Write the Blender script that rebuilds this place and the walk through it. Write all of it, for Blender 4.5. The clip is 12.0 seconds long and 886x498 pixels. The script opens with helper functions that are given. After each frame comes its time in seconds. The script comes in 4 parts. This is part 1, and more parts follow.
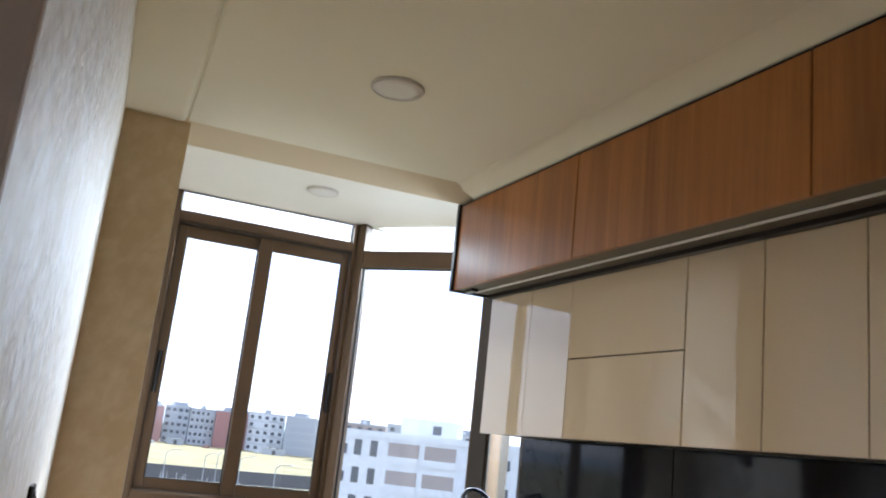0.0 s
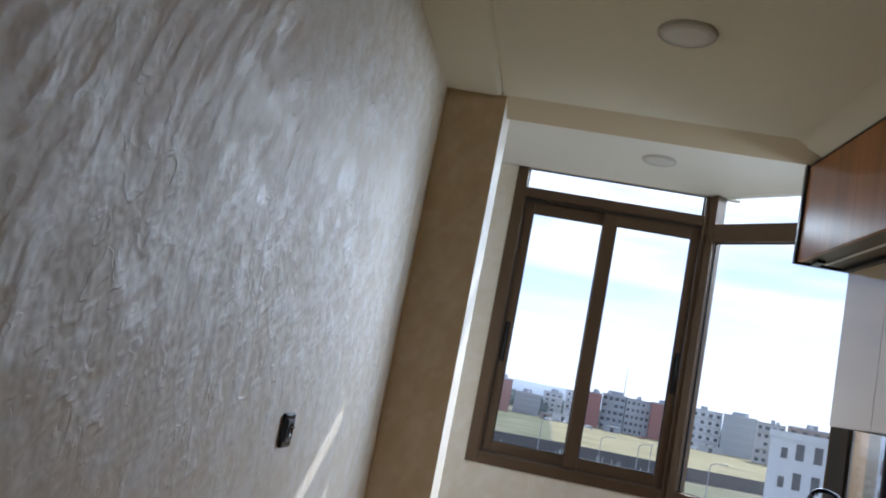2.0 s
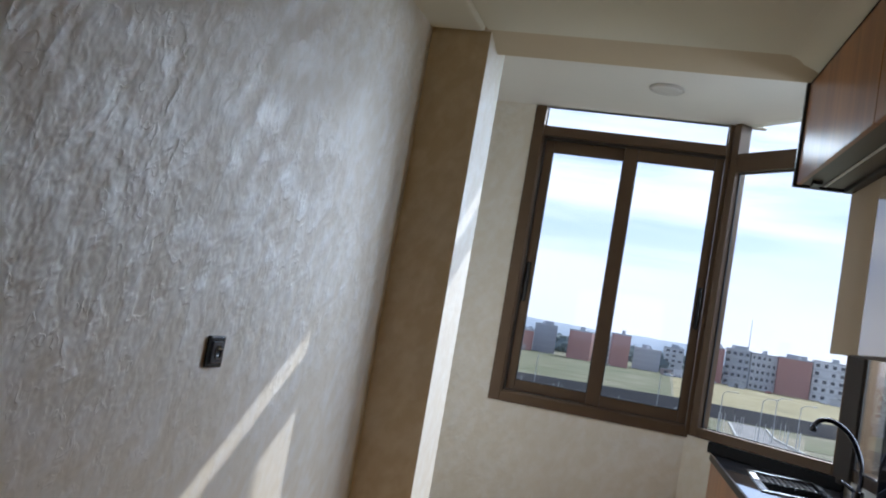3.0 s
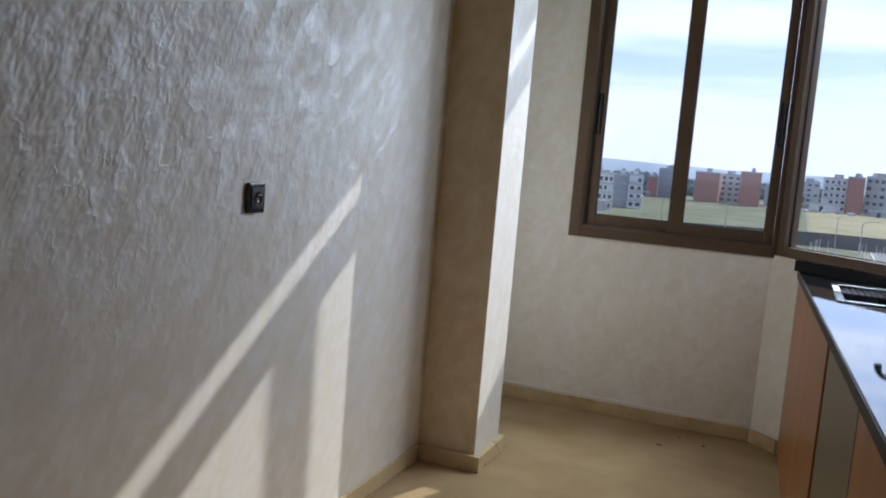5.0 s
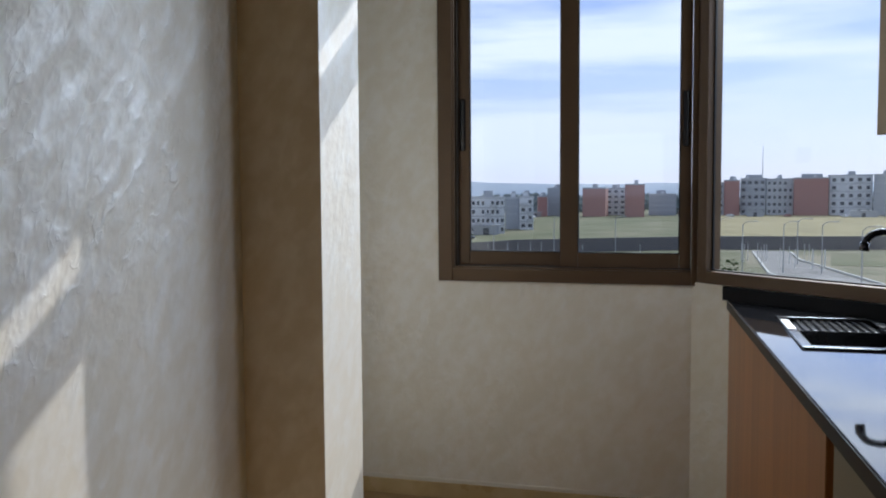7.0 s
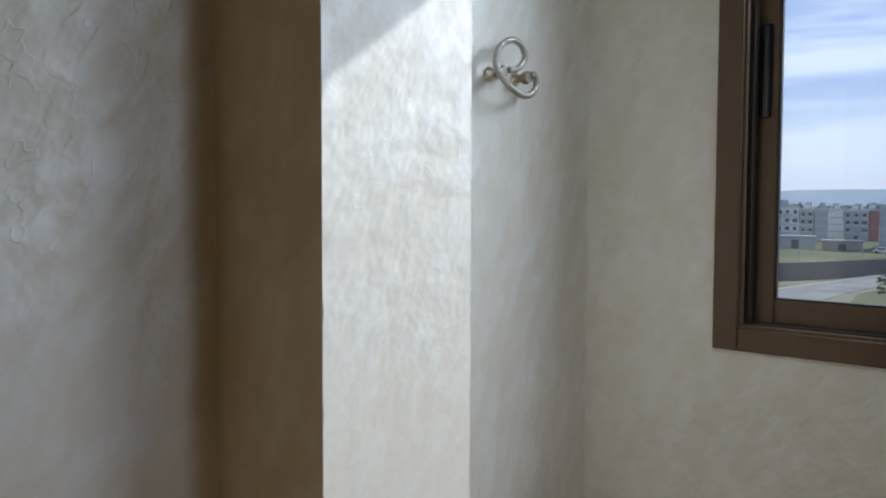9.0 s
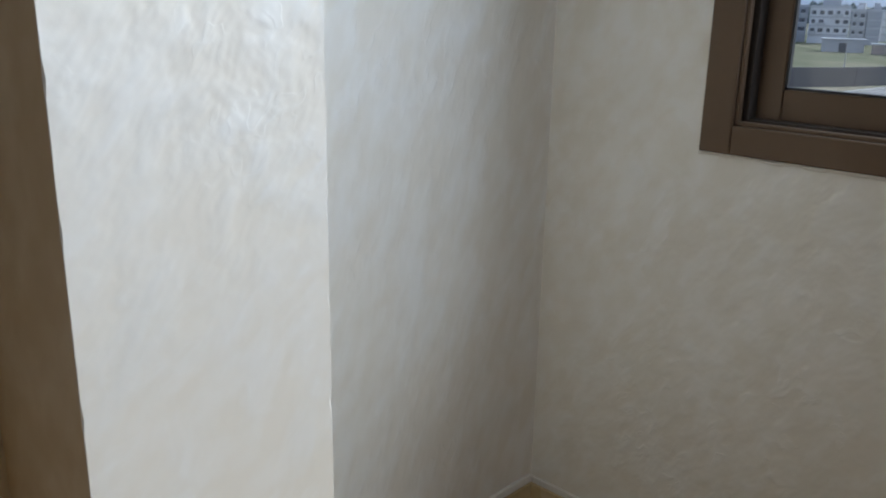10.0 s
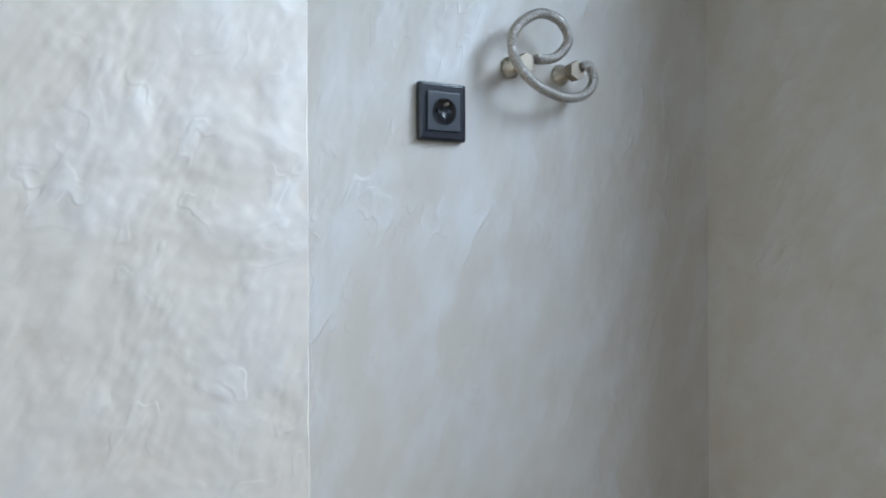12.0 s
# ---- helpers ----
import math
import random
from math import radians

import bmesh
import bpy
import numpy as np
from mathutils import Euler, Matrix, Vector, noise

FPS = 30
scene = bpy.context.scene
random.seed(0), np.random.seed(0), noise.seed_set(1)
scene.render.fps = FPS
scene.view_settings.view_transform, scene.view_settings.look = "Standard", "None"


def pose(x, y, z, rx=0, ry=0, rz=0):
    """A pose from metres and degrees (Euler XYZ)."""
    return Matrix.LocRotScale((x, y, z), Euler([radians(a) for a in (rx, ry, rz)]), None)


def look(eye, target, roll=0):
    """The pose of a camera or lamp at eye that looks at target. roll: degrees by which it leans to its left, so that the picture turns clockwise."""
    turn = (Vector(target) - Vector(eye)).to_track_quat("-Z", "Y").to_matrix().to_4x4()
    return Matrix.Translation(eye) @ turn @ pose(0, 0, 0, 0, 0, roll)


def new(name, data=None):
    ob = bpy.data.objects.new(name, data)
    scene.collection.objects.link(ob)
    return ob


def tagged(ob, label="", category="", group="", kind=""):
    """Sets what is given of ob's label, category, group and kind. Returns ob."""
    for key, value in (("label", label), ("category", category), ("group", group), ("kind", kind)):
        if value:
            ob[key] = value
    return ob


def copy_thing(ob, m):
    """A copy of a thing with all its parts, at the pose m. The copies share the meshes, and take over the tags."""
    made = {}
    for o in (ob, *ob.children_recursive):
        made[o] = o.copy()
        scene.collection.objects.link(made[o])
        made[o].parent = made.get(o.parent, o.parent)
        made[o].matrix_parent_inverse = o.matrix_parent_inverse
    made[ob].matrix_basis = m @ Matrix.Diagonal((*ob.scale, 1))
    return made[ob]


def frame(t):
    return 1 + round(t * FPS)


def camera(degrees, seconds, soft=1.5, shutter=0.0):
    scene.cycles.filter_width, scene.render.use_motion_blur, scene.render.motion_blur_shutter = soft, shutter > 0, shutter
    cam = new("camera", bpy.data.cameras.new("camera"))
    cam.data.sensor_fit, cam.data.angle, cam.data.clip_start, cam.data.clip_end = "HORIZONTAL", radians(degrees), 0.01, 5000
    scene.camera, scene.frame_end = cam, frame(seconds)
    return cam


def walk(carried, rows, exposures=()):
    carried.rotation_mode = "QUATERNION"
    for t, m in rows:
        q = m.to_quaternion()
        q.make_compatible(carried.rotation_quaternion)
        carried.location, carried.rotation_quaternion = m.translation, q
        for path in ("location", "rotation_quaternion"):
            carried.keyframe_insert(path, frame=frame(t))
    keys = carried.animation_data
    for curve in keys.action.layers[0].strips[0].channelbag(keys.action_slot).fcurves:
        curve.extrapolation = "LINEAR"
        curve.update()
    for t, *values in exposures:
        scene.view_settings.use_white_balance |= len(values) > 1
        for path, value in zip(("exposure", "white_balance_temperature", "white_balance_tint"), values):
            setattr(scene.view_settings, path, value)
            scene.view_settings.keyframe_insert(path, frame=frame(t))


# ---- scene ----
cam = camera(54.9, 12.0, soft=2.0)
PATH = [
    (0, (0.1, 0.17, 1.463), (0.791, 1.991, 1.918), 6.3),
    (0.5, (0.097, 0.23, 1.436), (0.48, 2.137, 1.9), 8.7),
    (1, (0.115, 0.282, 1.436), (0.29, 2.224, 1.88), 9.8),
    (1.5, (0.286, 0.28, 1.431), (0.216, 2.238, 1.83), 11.3),
    (2, (0.635, 0.205, 1.456), (0.363, 2.165, 1.743), 11.2),
    (2.5, (0.942, 0.213, 1.438), (0.535, 2.156, 1.679), 9.8),
    (3, (1.196, 0.262, 1.454), (0.682, 2.189, 1.6), 9.9),
    (5, (1.459, 0.331, 1.403), (0.724, 2.178, 1.187), 4.8),
    (5.5, (1.467, 0.351, 1.393), (0.829, 2.231, 1.149), 2.2),
    (6, (1.443, 0.555, 1.354), (0.901, 2.466, 1.115), 1.5),
    (6.5, (1.383, 0.963, 1.404), (0.924, 2.903, 1.24), -0.3),
    (8.5, (1.238, 2.776, 1.393), (0.106, 4.424, 1.351), -0.4),
    (9, (1.247, 3.086, 1.388), (-0.089, 4.57, 1.276), 0.2),
    (9.5, (1.146, 3.382, 1.34), (-0.165, 4.843, 0.952), 1.0),
    (10, (1.126, 3.57, 1.307), (-0.202, 4.953, 0.736), 1.1),
    (10.5, (1.148, 3.711, 1.225), (-0.189, 4.962, 0.421), 2.1),
    (11, (1.159, 3.74, 1.259), (-0.37, 4.9, 0.693), -0.6),
    (11.5, (1.172, 3.784, 1.363), (-0.482, 4.874, 1.091), -1.3),
    (12, (1.045, 3.932, 1.402), (-0.674, 4.955, 1.41), -0.3),
]
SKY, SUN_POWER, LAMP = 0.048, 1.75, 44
EXPOSURES = [(0.0, 2.58, 6000, 8), (0.5, 2.42, 5950, 8), (1.0, 2.35, 5950, 8), (1.5, 2.05, 5900, 8), (2.0, 1.62, 5800, 9), (2.5, 1.50, 5800, 9), (3.0, 1.45, 5800, 9), (5.5, 1.35, 5750, 9), (6.5, 1.2, 5850, 9), (8.5, 0.90, 6010, 7), (9.0, 0.97, 5810, 7), (9.5, 0.98, 5700, 7), (10.0, 1.08, 5700, 7), (10.5, 1.25, 5750, 7), (11.0, 1.27, 5700, 7), (11.5, 1.04, 5710, 7), (12.0, 0.85, 5510, 7)]
walk(cam, [(t, look(e, g, r)) for t, e, g, r in PATH], EXPOSURES)

# ---- light ----
SUN = Vector((0.335, 0.942, 0.650)).normalized()          # towards the sun
world = bpy.data.worlds.new("sky")
scene.world = world
world.use_nodes = True
wn, wl = world.node_tree.nodes, world.node_tree.links
sky = wn.new("ShaderNodeTexSky")
sky.sky_type, sky.sun_disc = "NISHITA", False
sky.sun_elevation, sky.sun_rotation = math.asin(SUN.z), math.atan2(SUN.x, SUN.y)
sky.air_density, sky.dust_density, sky.ozone_density = 1.0, 0.3, 2.5
wtc = wn.new("ShaderNodeTexCoord")
wmap = wn.new("ShaderNodeMapping")
wmap.inputs["Scale"].default_value = (1.1, 1.1, 11.0)
wl.new(wtc.outputs["Generated"], wmap.inputs["Vector"])
cloud = wn.new("ShaderNodeTexNoise")
cloud.inputs["Scale"].default_value, cloud.inputs["Detail"].default_value, cloud.inputs["Roughness"].default_value = 1.6, 7, 0.55
wl.new(wmap.outputs["Vector"], cloud.inputs["Vector"])
cramp = wn.new("ShaderNodeValToRGB")
cramp.color_ramp.elements[0].position, cramp.color_ramp.elements[1].position = 0.43, 0.60
wl.new(cloud.outputs["Fac"], cramp.inputs["Fac"])
cmix = wn.new("ShaderNodeMix")
cmix.data_type = "RGBA"
cfac = wn.new("ShaderNodeMath")
cfac.operation = "MULTIPLY"
cfac.inputs[1].default_value = 0.88
wl.new(cramp.outputs["Color"], cfac.inputs[0])
wl.new(cfac.outputs[0], cmix.inputs["Factor"])
tint = wn.new("ShaderNodeMix")
tint.data_type, tint.blend_type = "RGBA", "MULTIPLY"
tint.inputs["Factor"].default_value = 1.0
tint.inputs["B"].default_value = (0.93, 0.88, 1.10, 1)
wl.new(sky.outputs["Color"], tint.inputs["A"])
wl.new(tint.outputs["Result"], cmix.inputs["A"])
cmix.inputs["B"].default_value = (10.8, 11.1, 12.6, 1)
sep = wn.new("ShaderNodeSeparateXYZ")
wl.new(wtc.outputs["Generated"], sep.inputs[0])
hramp = wn.new("ShaderNodeValToRGB")
hramp.color_ramp.elements[0].position, hramp.color_ramp.elements[1].position = 0.0, 0.20
hramp.color_ramp.elements[0].color, hramp.color_ramp.elements[1].color = (0.8, 0.8, 0.8, 1), (0, 0, 0, 1)
wl.new(sep.outputs["Z"], hramp.inputs["Fac"])
hmix = wn.new("ShaderNodeMix")
hmix.data_type = "RGBA"
wl.new(hramp.outputs["Color"], hmix.inputs["Factor"])
wl.new(cmix.outputs["Result"], hmix.inputs["A"])
hmix.inputs["B"].default_value = (8.2, 8.5, 10.6, 1)
wl.new(hmix.outputs["Result"], wn["Background"].inputs["Color"])
wn["Background"].inputs["Strength"].default_value = SKY

sun = new("sun", bpy.data.lights.new("sun", "SUN"))
sun.data.energy, sun.data.angle, sun.data.color = SUN_POWER, radians(0.53), (1.0, 0.955, 0.89)
sun.matrix_world = look(SUN * 20, (0, 0, 0))


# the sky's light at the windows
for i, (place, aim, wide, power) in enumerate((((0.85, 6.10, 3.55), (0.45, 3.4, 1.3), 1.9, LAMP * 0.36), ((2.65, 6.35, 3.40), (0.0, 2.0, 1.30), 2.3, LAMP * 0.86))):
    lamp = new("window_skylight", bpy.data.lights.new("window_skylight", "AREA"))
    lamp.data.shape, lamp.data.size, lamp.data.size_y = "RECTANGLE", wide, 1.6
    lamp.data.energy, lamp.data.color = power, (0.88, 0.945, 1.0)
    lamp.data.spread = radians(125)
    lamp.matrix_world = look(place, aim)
side_sky = new("side_window_skylight", bpy.data.lights.new("side_window_skylight", "AREA"))
side_sky.data.shape, side_sky.data.size, side_sky.data.size_y = "RECTANGLE", 0.30, 1.35
side_sky.data.energy, side_sky.data.color = 2.6, (0.90, 0.95, 1.0)
side_sky.matrix_world = look((2.22, 4.27, 1.80), (0.4, 4.45, 1.2))
# added fill lamp behind the start of the walk; no window is known there
hall_fill = new("hall_fill_light", bpy.data.lights.new("hall_fill_light", "AREA"))
hall_fill.data.shape, hall_fill.data.size, hall_fill.data.size_y = "RECTANGLE", 1.2, 1.2
hall_fill.data.energy, hall_fill.data.color = 0.26, (1.0, 0.96, 0.90)
hall_fill.matrix_world = look((0.6, -2.26, 1.55), (0.6, 2.0, 1.45))


# ---- materials ----
def material(name, rough=0.5, metal=0.0, spec=0.5):
    m = bpy.data.materials.new(name)
    m.use_nodes = True
    b = m.node_tree.nodes["Principled BSDF"]
    b.inputs["Roughness"].default_value, b.inputs["Metallic"].default_value = rough, metal
    b.inputs["Specular IOR Level"].default_value = spec
    return m, m.node_tree.nodes, m.node_tree.links, b


def coords(n, l, scale, rot=(0, 0, 0), kind="Object"):
    tc, mp = n.new("ShaderNodeTexCoord"), n.new("ShaderNodeMapping")
    mp.inputs["Scale"].default_value, mp.inputs["Rotation"].default_value = scale, [radians(a) for a in rot]
    l.new(tc.outputs[kind], mp.inputs["Vector"])
    return mp.outputs["Vector"]


def noise_tex(n, l, vec, scale, detail=4, rough=0.55, warp=0.0):
    t = n.new("ShaderNodeTexNoise")
    t.inputs["Scale"].default_value, t.inputs["Detail"].default_value = scale, detail
    t.inputs["Roughness"].default_value, t.inputs["Distortion"].default_value = rough, warp
    l.new(vec, t.inputs["Vector"])
    return t.outputs["Fac"]


def ramp(n, l, fac, stops):
    r = n.new("ShaderNodeValToRGB")
    e = r.color_ramp.elements
    while len(e) < len(stops):
        e.new(0.5)
    for k, (p, c) in zip(e, stops):
        k.position, k.color = p, (*c, 1) if len(c) == 3 else c
    l.new(fac, r.inputs["Fac"])
    return r.outputs["Color"]


def grey(v):
    return (v, v, v)


def bump(n, l, b, height, strength, dist, before=None):
    k = n.new("ShaderNodeBump")
    k.inputs["Strength"].default_value, k.inputs["Distance"].default_value = strength, dist
    l.new(height, k.inputs["Height"])
    if before:
        l.new(before, k.inputs["Normal"])
    l.new(k.outputs["Normal"], b.inputs["Normal"])
    return k.outputs["Normal"]


def maths(n, l, op, a, b):
    k = n.new("ShaderNodeMath")
    k.operation = op
    for i, v in enumerate((a, b)):
        if isinstance(v, (int, float)):
            k.inputs[i].default_value = v
        else:
            l.new(v, k.inputs[i])
    return k.outputs[0]


def plaster(name, low, high, size, rot, relief, sheen, least, ridge=0.3, crisp=0.03, wide=0.5, bend=0.06, flake=0.06, grit=0.03, smooth_below=None):
    """Beige plaster under a pearly top coat laid on in short curved trowel strokes, each with a crisp lip.
    size: strokes per metre along the turned axes."""
    m, n, l, b = material(name, 0.6, 0, 0.25)
    plain = coords(n, l, (1, 1, 1))
    sway = n.new("ShaderNodeTexNoise")
    sway.inputs["Scale"].default_value, sway.inputs["Detail"].default_value = 6.0, 2
    l.new(plain, sway.inputs["Vector"])
    swing = n.new("ShaderNodeVectorMath")
    swing.operation = "MULTIPLY_ADD"
    l.new(sway.outputs["Color"], swing.inputs[0])
    swing.inputs[1].default_value = (bend, bend, bend)
    l.new(coords(n, l, (1, 1, 1), rot), swing.inputs[2])

    def layer(grow, shift, detail):
        mp = n.new("ShaderNodeMapping")
        mp.inputs["Scale"].default_value, mp.inputs["Location"].default_value = [a * grow for a in size], (shift, shift * 0.7, shift * 1.3)
        l.new(swing.outputs[0], mp.inputs["Vector"])
        return noise_tex(n, l, mp.outputs["Vector"], 1.0, detail, 0.5)

    strokes, smears, small = layer(1.0, 0, 2), layer(wide, 3.7, 2), layer(1.7, 9.1, 1)
    veil = noise_tex(n, l, coords(n, l, (1, 1, 0.7)), 2.6, 4)
    broad = noise_tex(n, l, coords(n, l, (1, 1, 0.8), (0, 0, 40)), 2.4, 3)
    patch = ramp(n, l, broad, [(0.38, grey(0.2)), (0.60, grey(1.0))])
    fine = noise_tex(n, l, plain, 150, 3)
    lip = ramp(n, l, smears, [(0.485, grey(0)), (0.485 + crisp, grey(1)), (0.64, grey(0.1))])
    chip = ramp(n, l, small, [(0.55, grey(0)), (0.55 + crisp, grey(1)), (0.70, grey(0.1))])
    broken = ramp(n, l, noise_tex(n, l, plain, 13, 2), [(0.44, grey(0.05)), (0.60, grey(1))])
    lips = maths(n, l, "MULTIPLY", maths(n, l, "MULTIPLY", maths(n, l, "ADD", lip, maths(n, l, "MULTIPLY", chip, 0.5)), patch), broken)
    coat = maths(n, l, "ADD", maths(n, l, "MULTIPLY", lips, flake), maths(n, l, "MULTIPLY", smears, 0.35))
    both = maths(n, l, "ADD", maths(n, l, "MULTIPLY", strokes, 0.35), maths(n, l, "ADD", coat, maths(n, l, "MULTIPLY", veil, 0.20)))
    l.new(ramp(n, l, both, [(0.38, low), (0.56, high)]), b.inputs["Base Color"])
    height = maths(n, l, "ADD", strokes, maths(n, l, "MULTIPLY", lips, ridge))
    if smooth_below:
        sp = n.new("ShaderNodeSeparateXYZ")
        l.new(plain, sp.inputs[0])
        worked = ramp(n, l, maths(n, l, "ADD", maths(n, l, "DIVIDE", sp.outputs["Z"], 3.0), maths(n, l, "MULTIPLY", broad, 0.12)), [(smooth_below / 3.0, grey(0.15)), (smooth_below / 3.0 + 0.2, grey(1))])
        height = maths(n, l, "MULTIPLY", height, worked)
    nb = bump(n, l, b, height, relief, 0.010)
    nb = bump(n, l, b, fine, grit, 0.0015, nb)
    gl, mx = n.new("ShaderNodeBsdfGlossy"), n.new("ShaderNodeMixShader")
    gl.inputs["Color"].default_value = (0.86, 0.875, 0.90, 1)
    l.new(ramp(n, l, both, [(0.40, grey(0.66)), (0.58, grey(0.57))]), gl.inputs["Roughness"])
    l.new(nb, gl.inputs["Normal"])
    l.new(ramp(n, l, both, [(0.40, grey(sheen * least)), (0.50, grey(sheen * (0.4 + 0.6 * least))), (0.60, grey(sheen))]), mx.inputs[0])
    l.new(b.outputs[0], mx.inputs[1])
    l.new(gl.outputs[0], mx.inputs[2])
    l.new(mx.outputs[0], n["Material Output"].inputs["Surface"])
    return m


def paint(name, colour, rough=0.6, mottle=0.05, relief=0.03):
    m, n, l, b = material(name, rough)
    f = noise_tex(n, l, coords(n, l, (1, 1, 1)), 1.7, 5)
    dark = tuple(c * (1 - 2 * mottle) for c in colour)
    l.new(ramp(n, l, f, [(0.3, dark), (0.7, colour)]), b.inputs["Base Color"])
    bump(n, l, b, noise_tex(n, l, coords(n, l, (1, 1, 1)), 90, 3), relief * 3, 0.002)
    return m


def wood(name, dark, light, rough):
    """Upright veneer: strips of differing tone, soft figure and fine grain."""
    m, n, l, b = material(name, rough)
    v = coords(n, l, (1, 1, 0.05))
    warp = noise_tex(n, l, coords(n, l, (1, 1, 0.35)), 2.2, 2)
    sp = n.new("ShaderNodeSeparateXYZ")
    l.new(coords(n, l, (1, 1, 1)), sp.inputs[0])
    strip = maths(n, l, "FLOOR", maths(n, l, "ADD", maths(n, l, "MULTIPLY", sp.outputs["Y"], 7.3), maths(n, l, "MULTIPLY", warp, 0.05)), 0)
    wn_ = n.new("ShaderNodeTexWhiteNoise")
    wn_.noise_dimensions = "1D"
    l.new(strip, wn_.inputs["W"])
    grain = noise_tex(n, l, v, 46, 5, 0.6, 0.3)
    figure = noise_tex(n, l, v, 7, 4, 0.55, 1.0)
    f = maths(n, l, "ADD", maths(n, l, "MULTIPLY", grain, 0.28), maths(n, l, "ADD", maths(n, l, "MULTIPLY", figure, 0.56), maths(n, l, "ADD", maths(n, l, "MULTIPLY", wn_.outputs["Value"], 0.09), 0.035)))
    mid = tuple((a + c) / 2 for a, c in zip(dark, light))
    l.new(ramp(n, l, f, [(0.30, dark), (0.5, mid), (0.70, light)]), b.inputs["Base Color"])
    bump(n, l, b, grain, 0.03, 0.001)
    return m


def stone(name, low, high, rough, scale, vein=None, vary=0.3):
    m, n, l, b = material(name, rough)
    v = coords(n, l, (1, 1, 1))
    f = noise_tex(n, l, v, scale, 6, 0.55, 0.2)
    col = ramp(n, l, f, [(0.32, low), (0.68, high)])
    if vein:
        w = noise_tex(n, l, v, scale * 2.3, 8, 0.65, 1.4)
        line = ramp(n, l, w, [(0.485, grey(0)), (0.5, grey(1)), (0.515, grey(0))])
        mx = n.new("ShaderNodeMix")
        mx.data_type = "RGBA"
        l.new(maths(n, l, "MULTIPLY", line, 0.05), mx.inputs["Factor"])
        l.new(col, mx.inputs["A"])
        mx.inputs["B"].default_value = (*vein, 1)
        col = mx.outputs["Result"]
    l.new(col, b.inputs["Base Color"])
    l.new(ramp(n, l, noise_tex(n, l, v, scale * 0.7, 5), [(0.3, grey(rough * (1 - vary))), (0.7, grey(rough * (1 + vary)))]), b.inputs["Roughness"])
    return m


def metal(name, colour, rough, metallic=1.0, wear=0.25):
    m, n, l, b = material(name, rough, metallic)
    f = noise_tex(n, l, coords(n, l, (1, 1, 1)), 14, 5)
    l.new(ramp(n, l, f, [(0.3, tuple(c * 0.86 for c in colour)), (0.7, colour)]), b.inputs["Base Color"])
    l.new(ramp(n, l, f, [(0.3, grey(rough * (1 - wear))), (0.7, grey(rough * (1 + wear)))]), b.inputs["Roughness"])
    return m


def glass_mat(name):
    m, n, l, b = material(name, 0.0)
    gl, mx, lw = n.new("ShaderNodeBsdfGlossy"), n.new("ShaderNodeMixShader"), n.new("ShaderNodeLayerWeight")
    tr = n.new("ShaderNodeBsdfTransparent")
    tr.inputs["Color"].default_value = (0.95, 0.97, 0.965, 1)
    gl.inputs["Roughness"].default_value, lw.inputs["Blend"].default_value = 0.0, 0.5
    l.new(maths(n, l, "ADD", maths(n, l, "MULTIPLY", maths(n, l, "POWER", lw.outputs["Facing"], 5.0), 0.9), 0.03), mx.inputs[0])
    l.new(tr.outputs[0], mx.inputs[1])
    l.new(gl.outputs[0], mx.inputs[2])
    l.new(mx.outputs[0], n["Material Output"].inputs["Surface"])
    return m


# one plaster; light balance is put into its tones: window wall lighter, pillar darker
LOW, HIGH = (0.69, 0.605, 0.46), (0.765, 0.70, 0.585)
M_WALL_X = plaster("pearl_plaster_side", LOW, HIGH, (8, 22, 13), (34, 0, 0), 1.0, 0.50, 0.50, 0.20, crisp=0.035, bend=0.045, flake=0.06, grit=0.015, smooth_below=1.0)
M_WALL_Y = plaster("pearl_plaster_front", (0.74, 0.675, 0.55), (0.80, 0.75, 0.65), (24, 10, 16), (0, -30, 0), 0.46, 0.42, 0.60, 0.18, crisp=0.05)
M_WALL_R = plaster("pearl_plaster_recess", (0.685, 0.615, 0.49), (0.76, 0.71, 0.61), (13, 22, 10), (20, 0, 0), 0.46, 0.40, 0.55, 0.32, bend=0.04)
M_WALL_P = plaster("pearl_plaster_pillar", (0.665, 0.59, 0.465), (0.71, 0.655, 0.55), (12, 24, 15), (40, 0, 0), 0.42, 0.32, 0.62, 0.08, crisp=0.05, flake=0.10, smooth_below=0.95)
# yellower plaster, deepened to carry the warm shade on the pillar's front
M_OCHRE = plaster("ochre_warm_shade_plaster", (0.60, 0.455, 0.26), (0.68, 0.545, 0.345), (22, 10, 15), (0, -30, 0), 0.22, 0.14, 0.6, 0.10, crisp=0.06)
# wall beige, darker than the ceiling so the beam's shade sits in its colour
M_BEAM = paint("beam_plaster_shaded", (0.66, 0.57, 0.42), 0.7, 0.03)
M_HALL = paint("hall_paint", (0.56, 0.43, 0.325), 0.7)
M_CEIL = paint("ceiling_paint", (0.80, 0.783, 0.67), 0.75, 0.02)
M_CEILB = paint("bay_ceiling_paint", (0.82, 0.81, 0.78), 0.7, 0.02)
M_FLOOR = stone("cream_marble", (0.285, 0.193, 0.093), (0.385, 0.278, 0.148), 0.48, 2.6, (0.26, 0.18, 0.095), 0.12)
M_FLOOR.node_tree.nodes["Principled BSDF"].inputs["Specular IOR Level"].default_value = 0.04
M_SKIRT = stone("skirting_marble", (0.45, 0.325, 0.155), (0.58, 0.45, 0.255), 0.30, 5.0, (0.34, 0.23, 0.12))
M_BEAD = paint("plaster_bead", (0.74, 0.70, 0.62), 0.6)
M_ALU = metal("bronze_aluminium", (0.118, 0.073, 0.041), 0.40, 0.35)
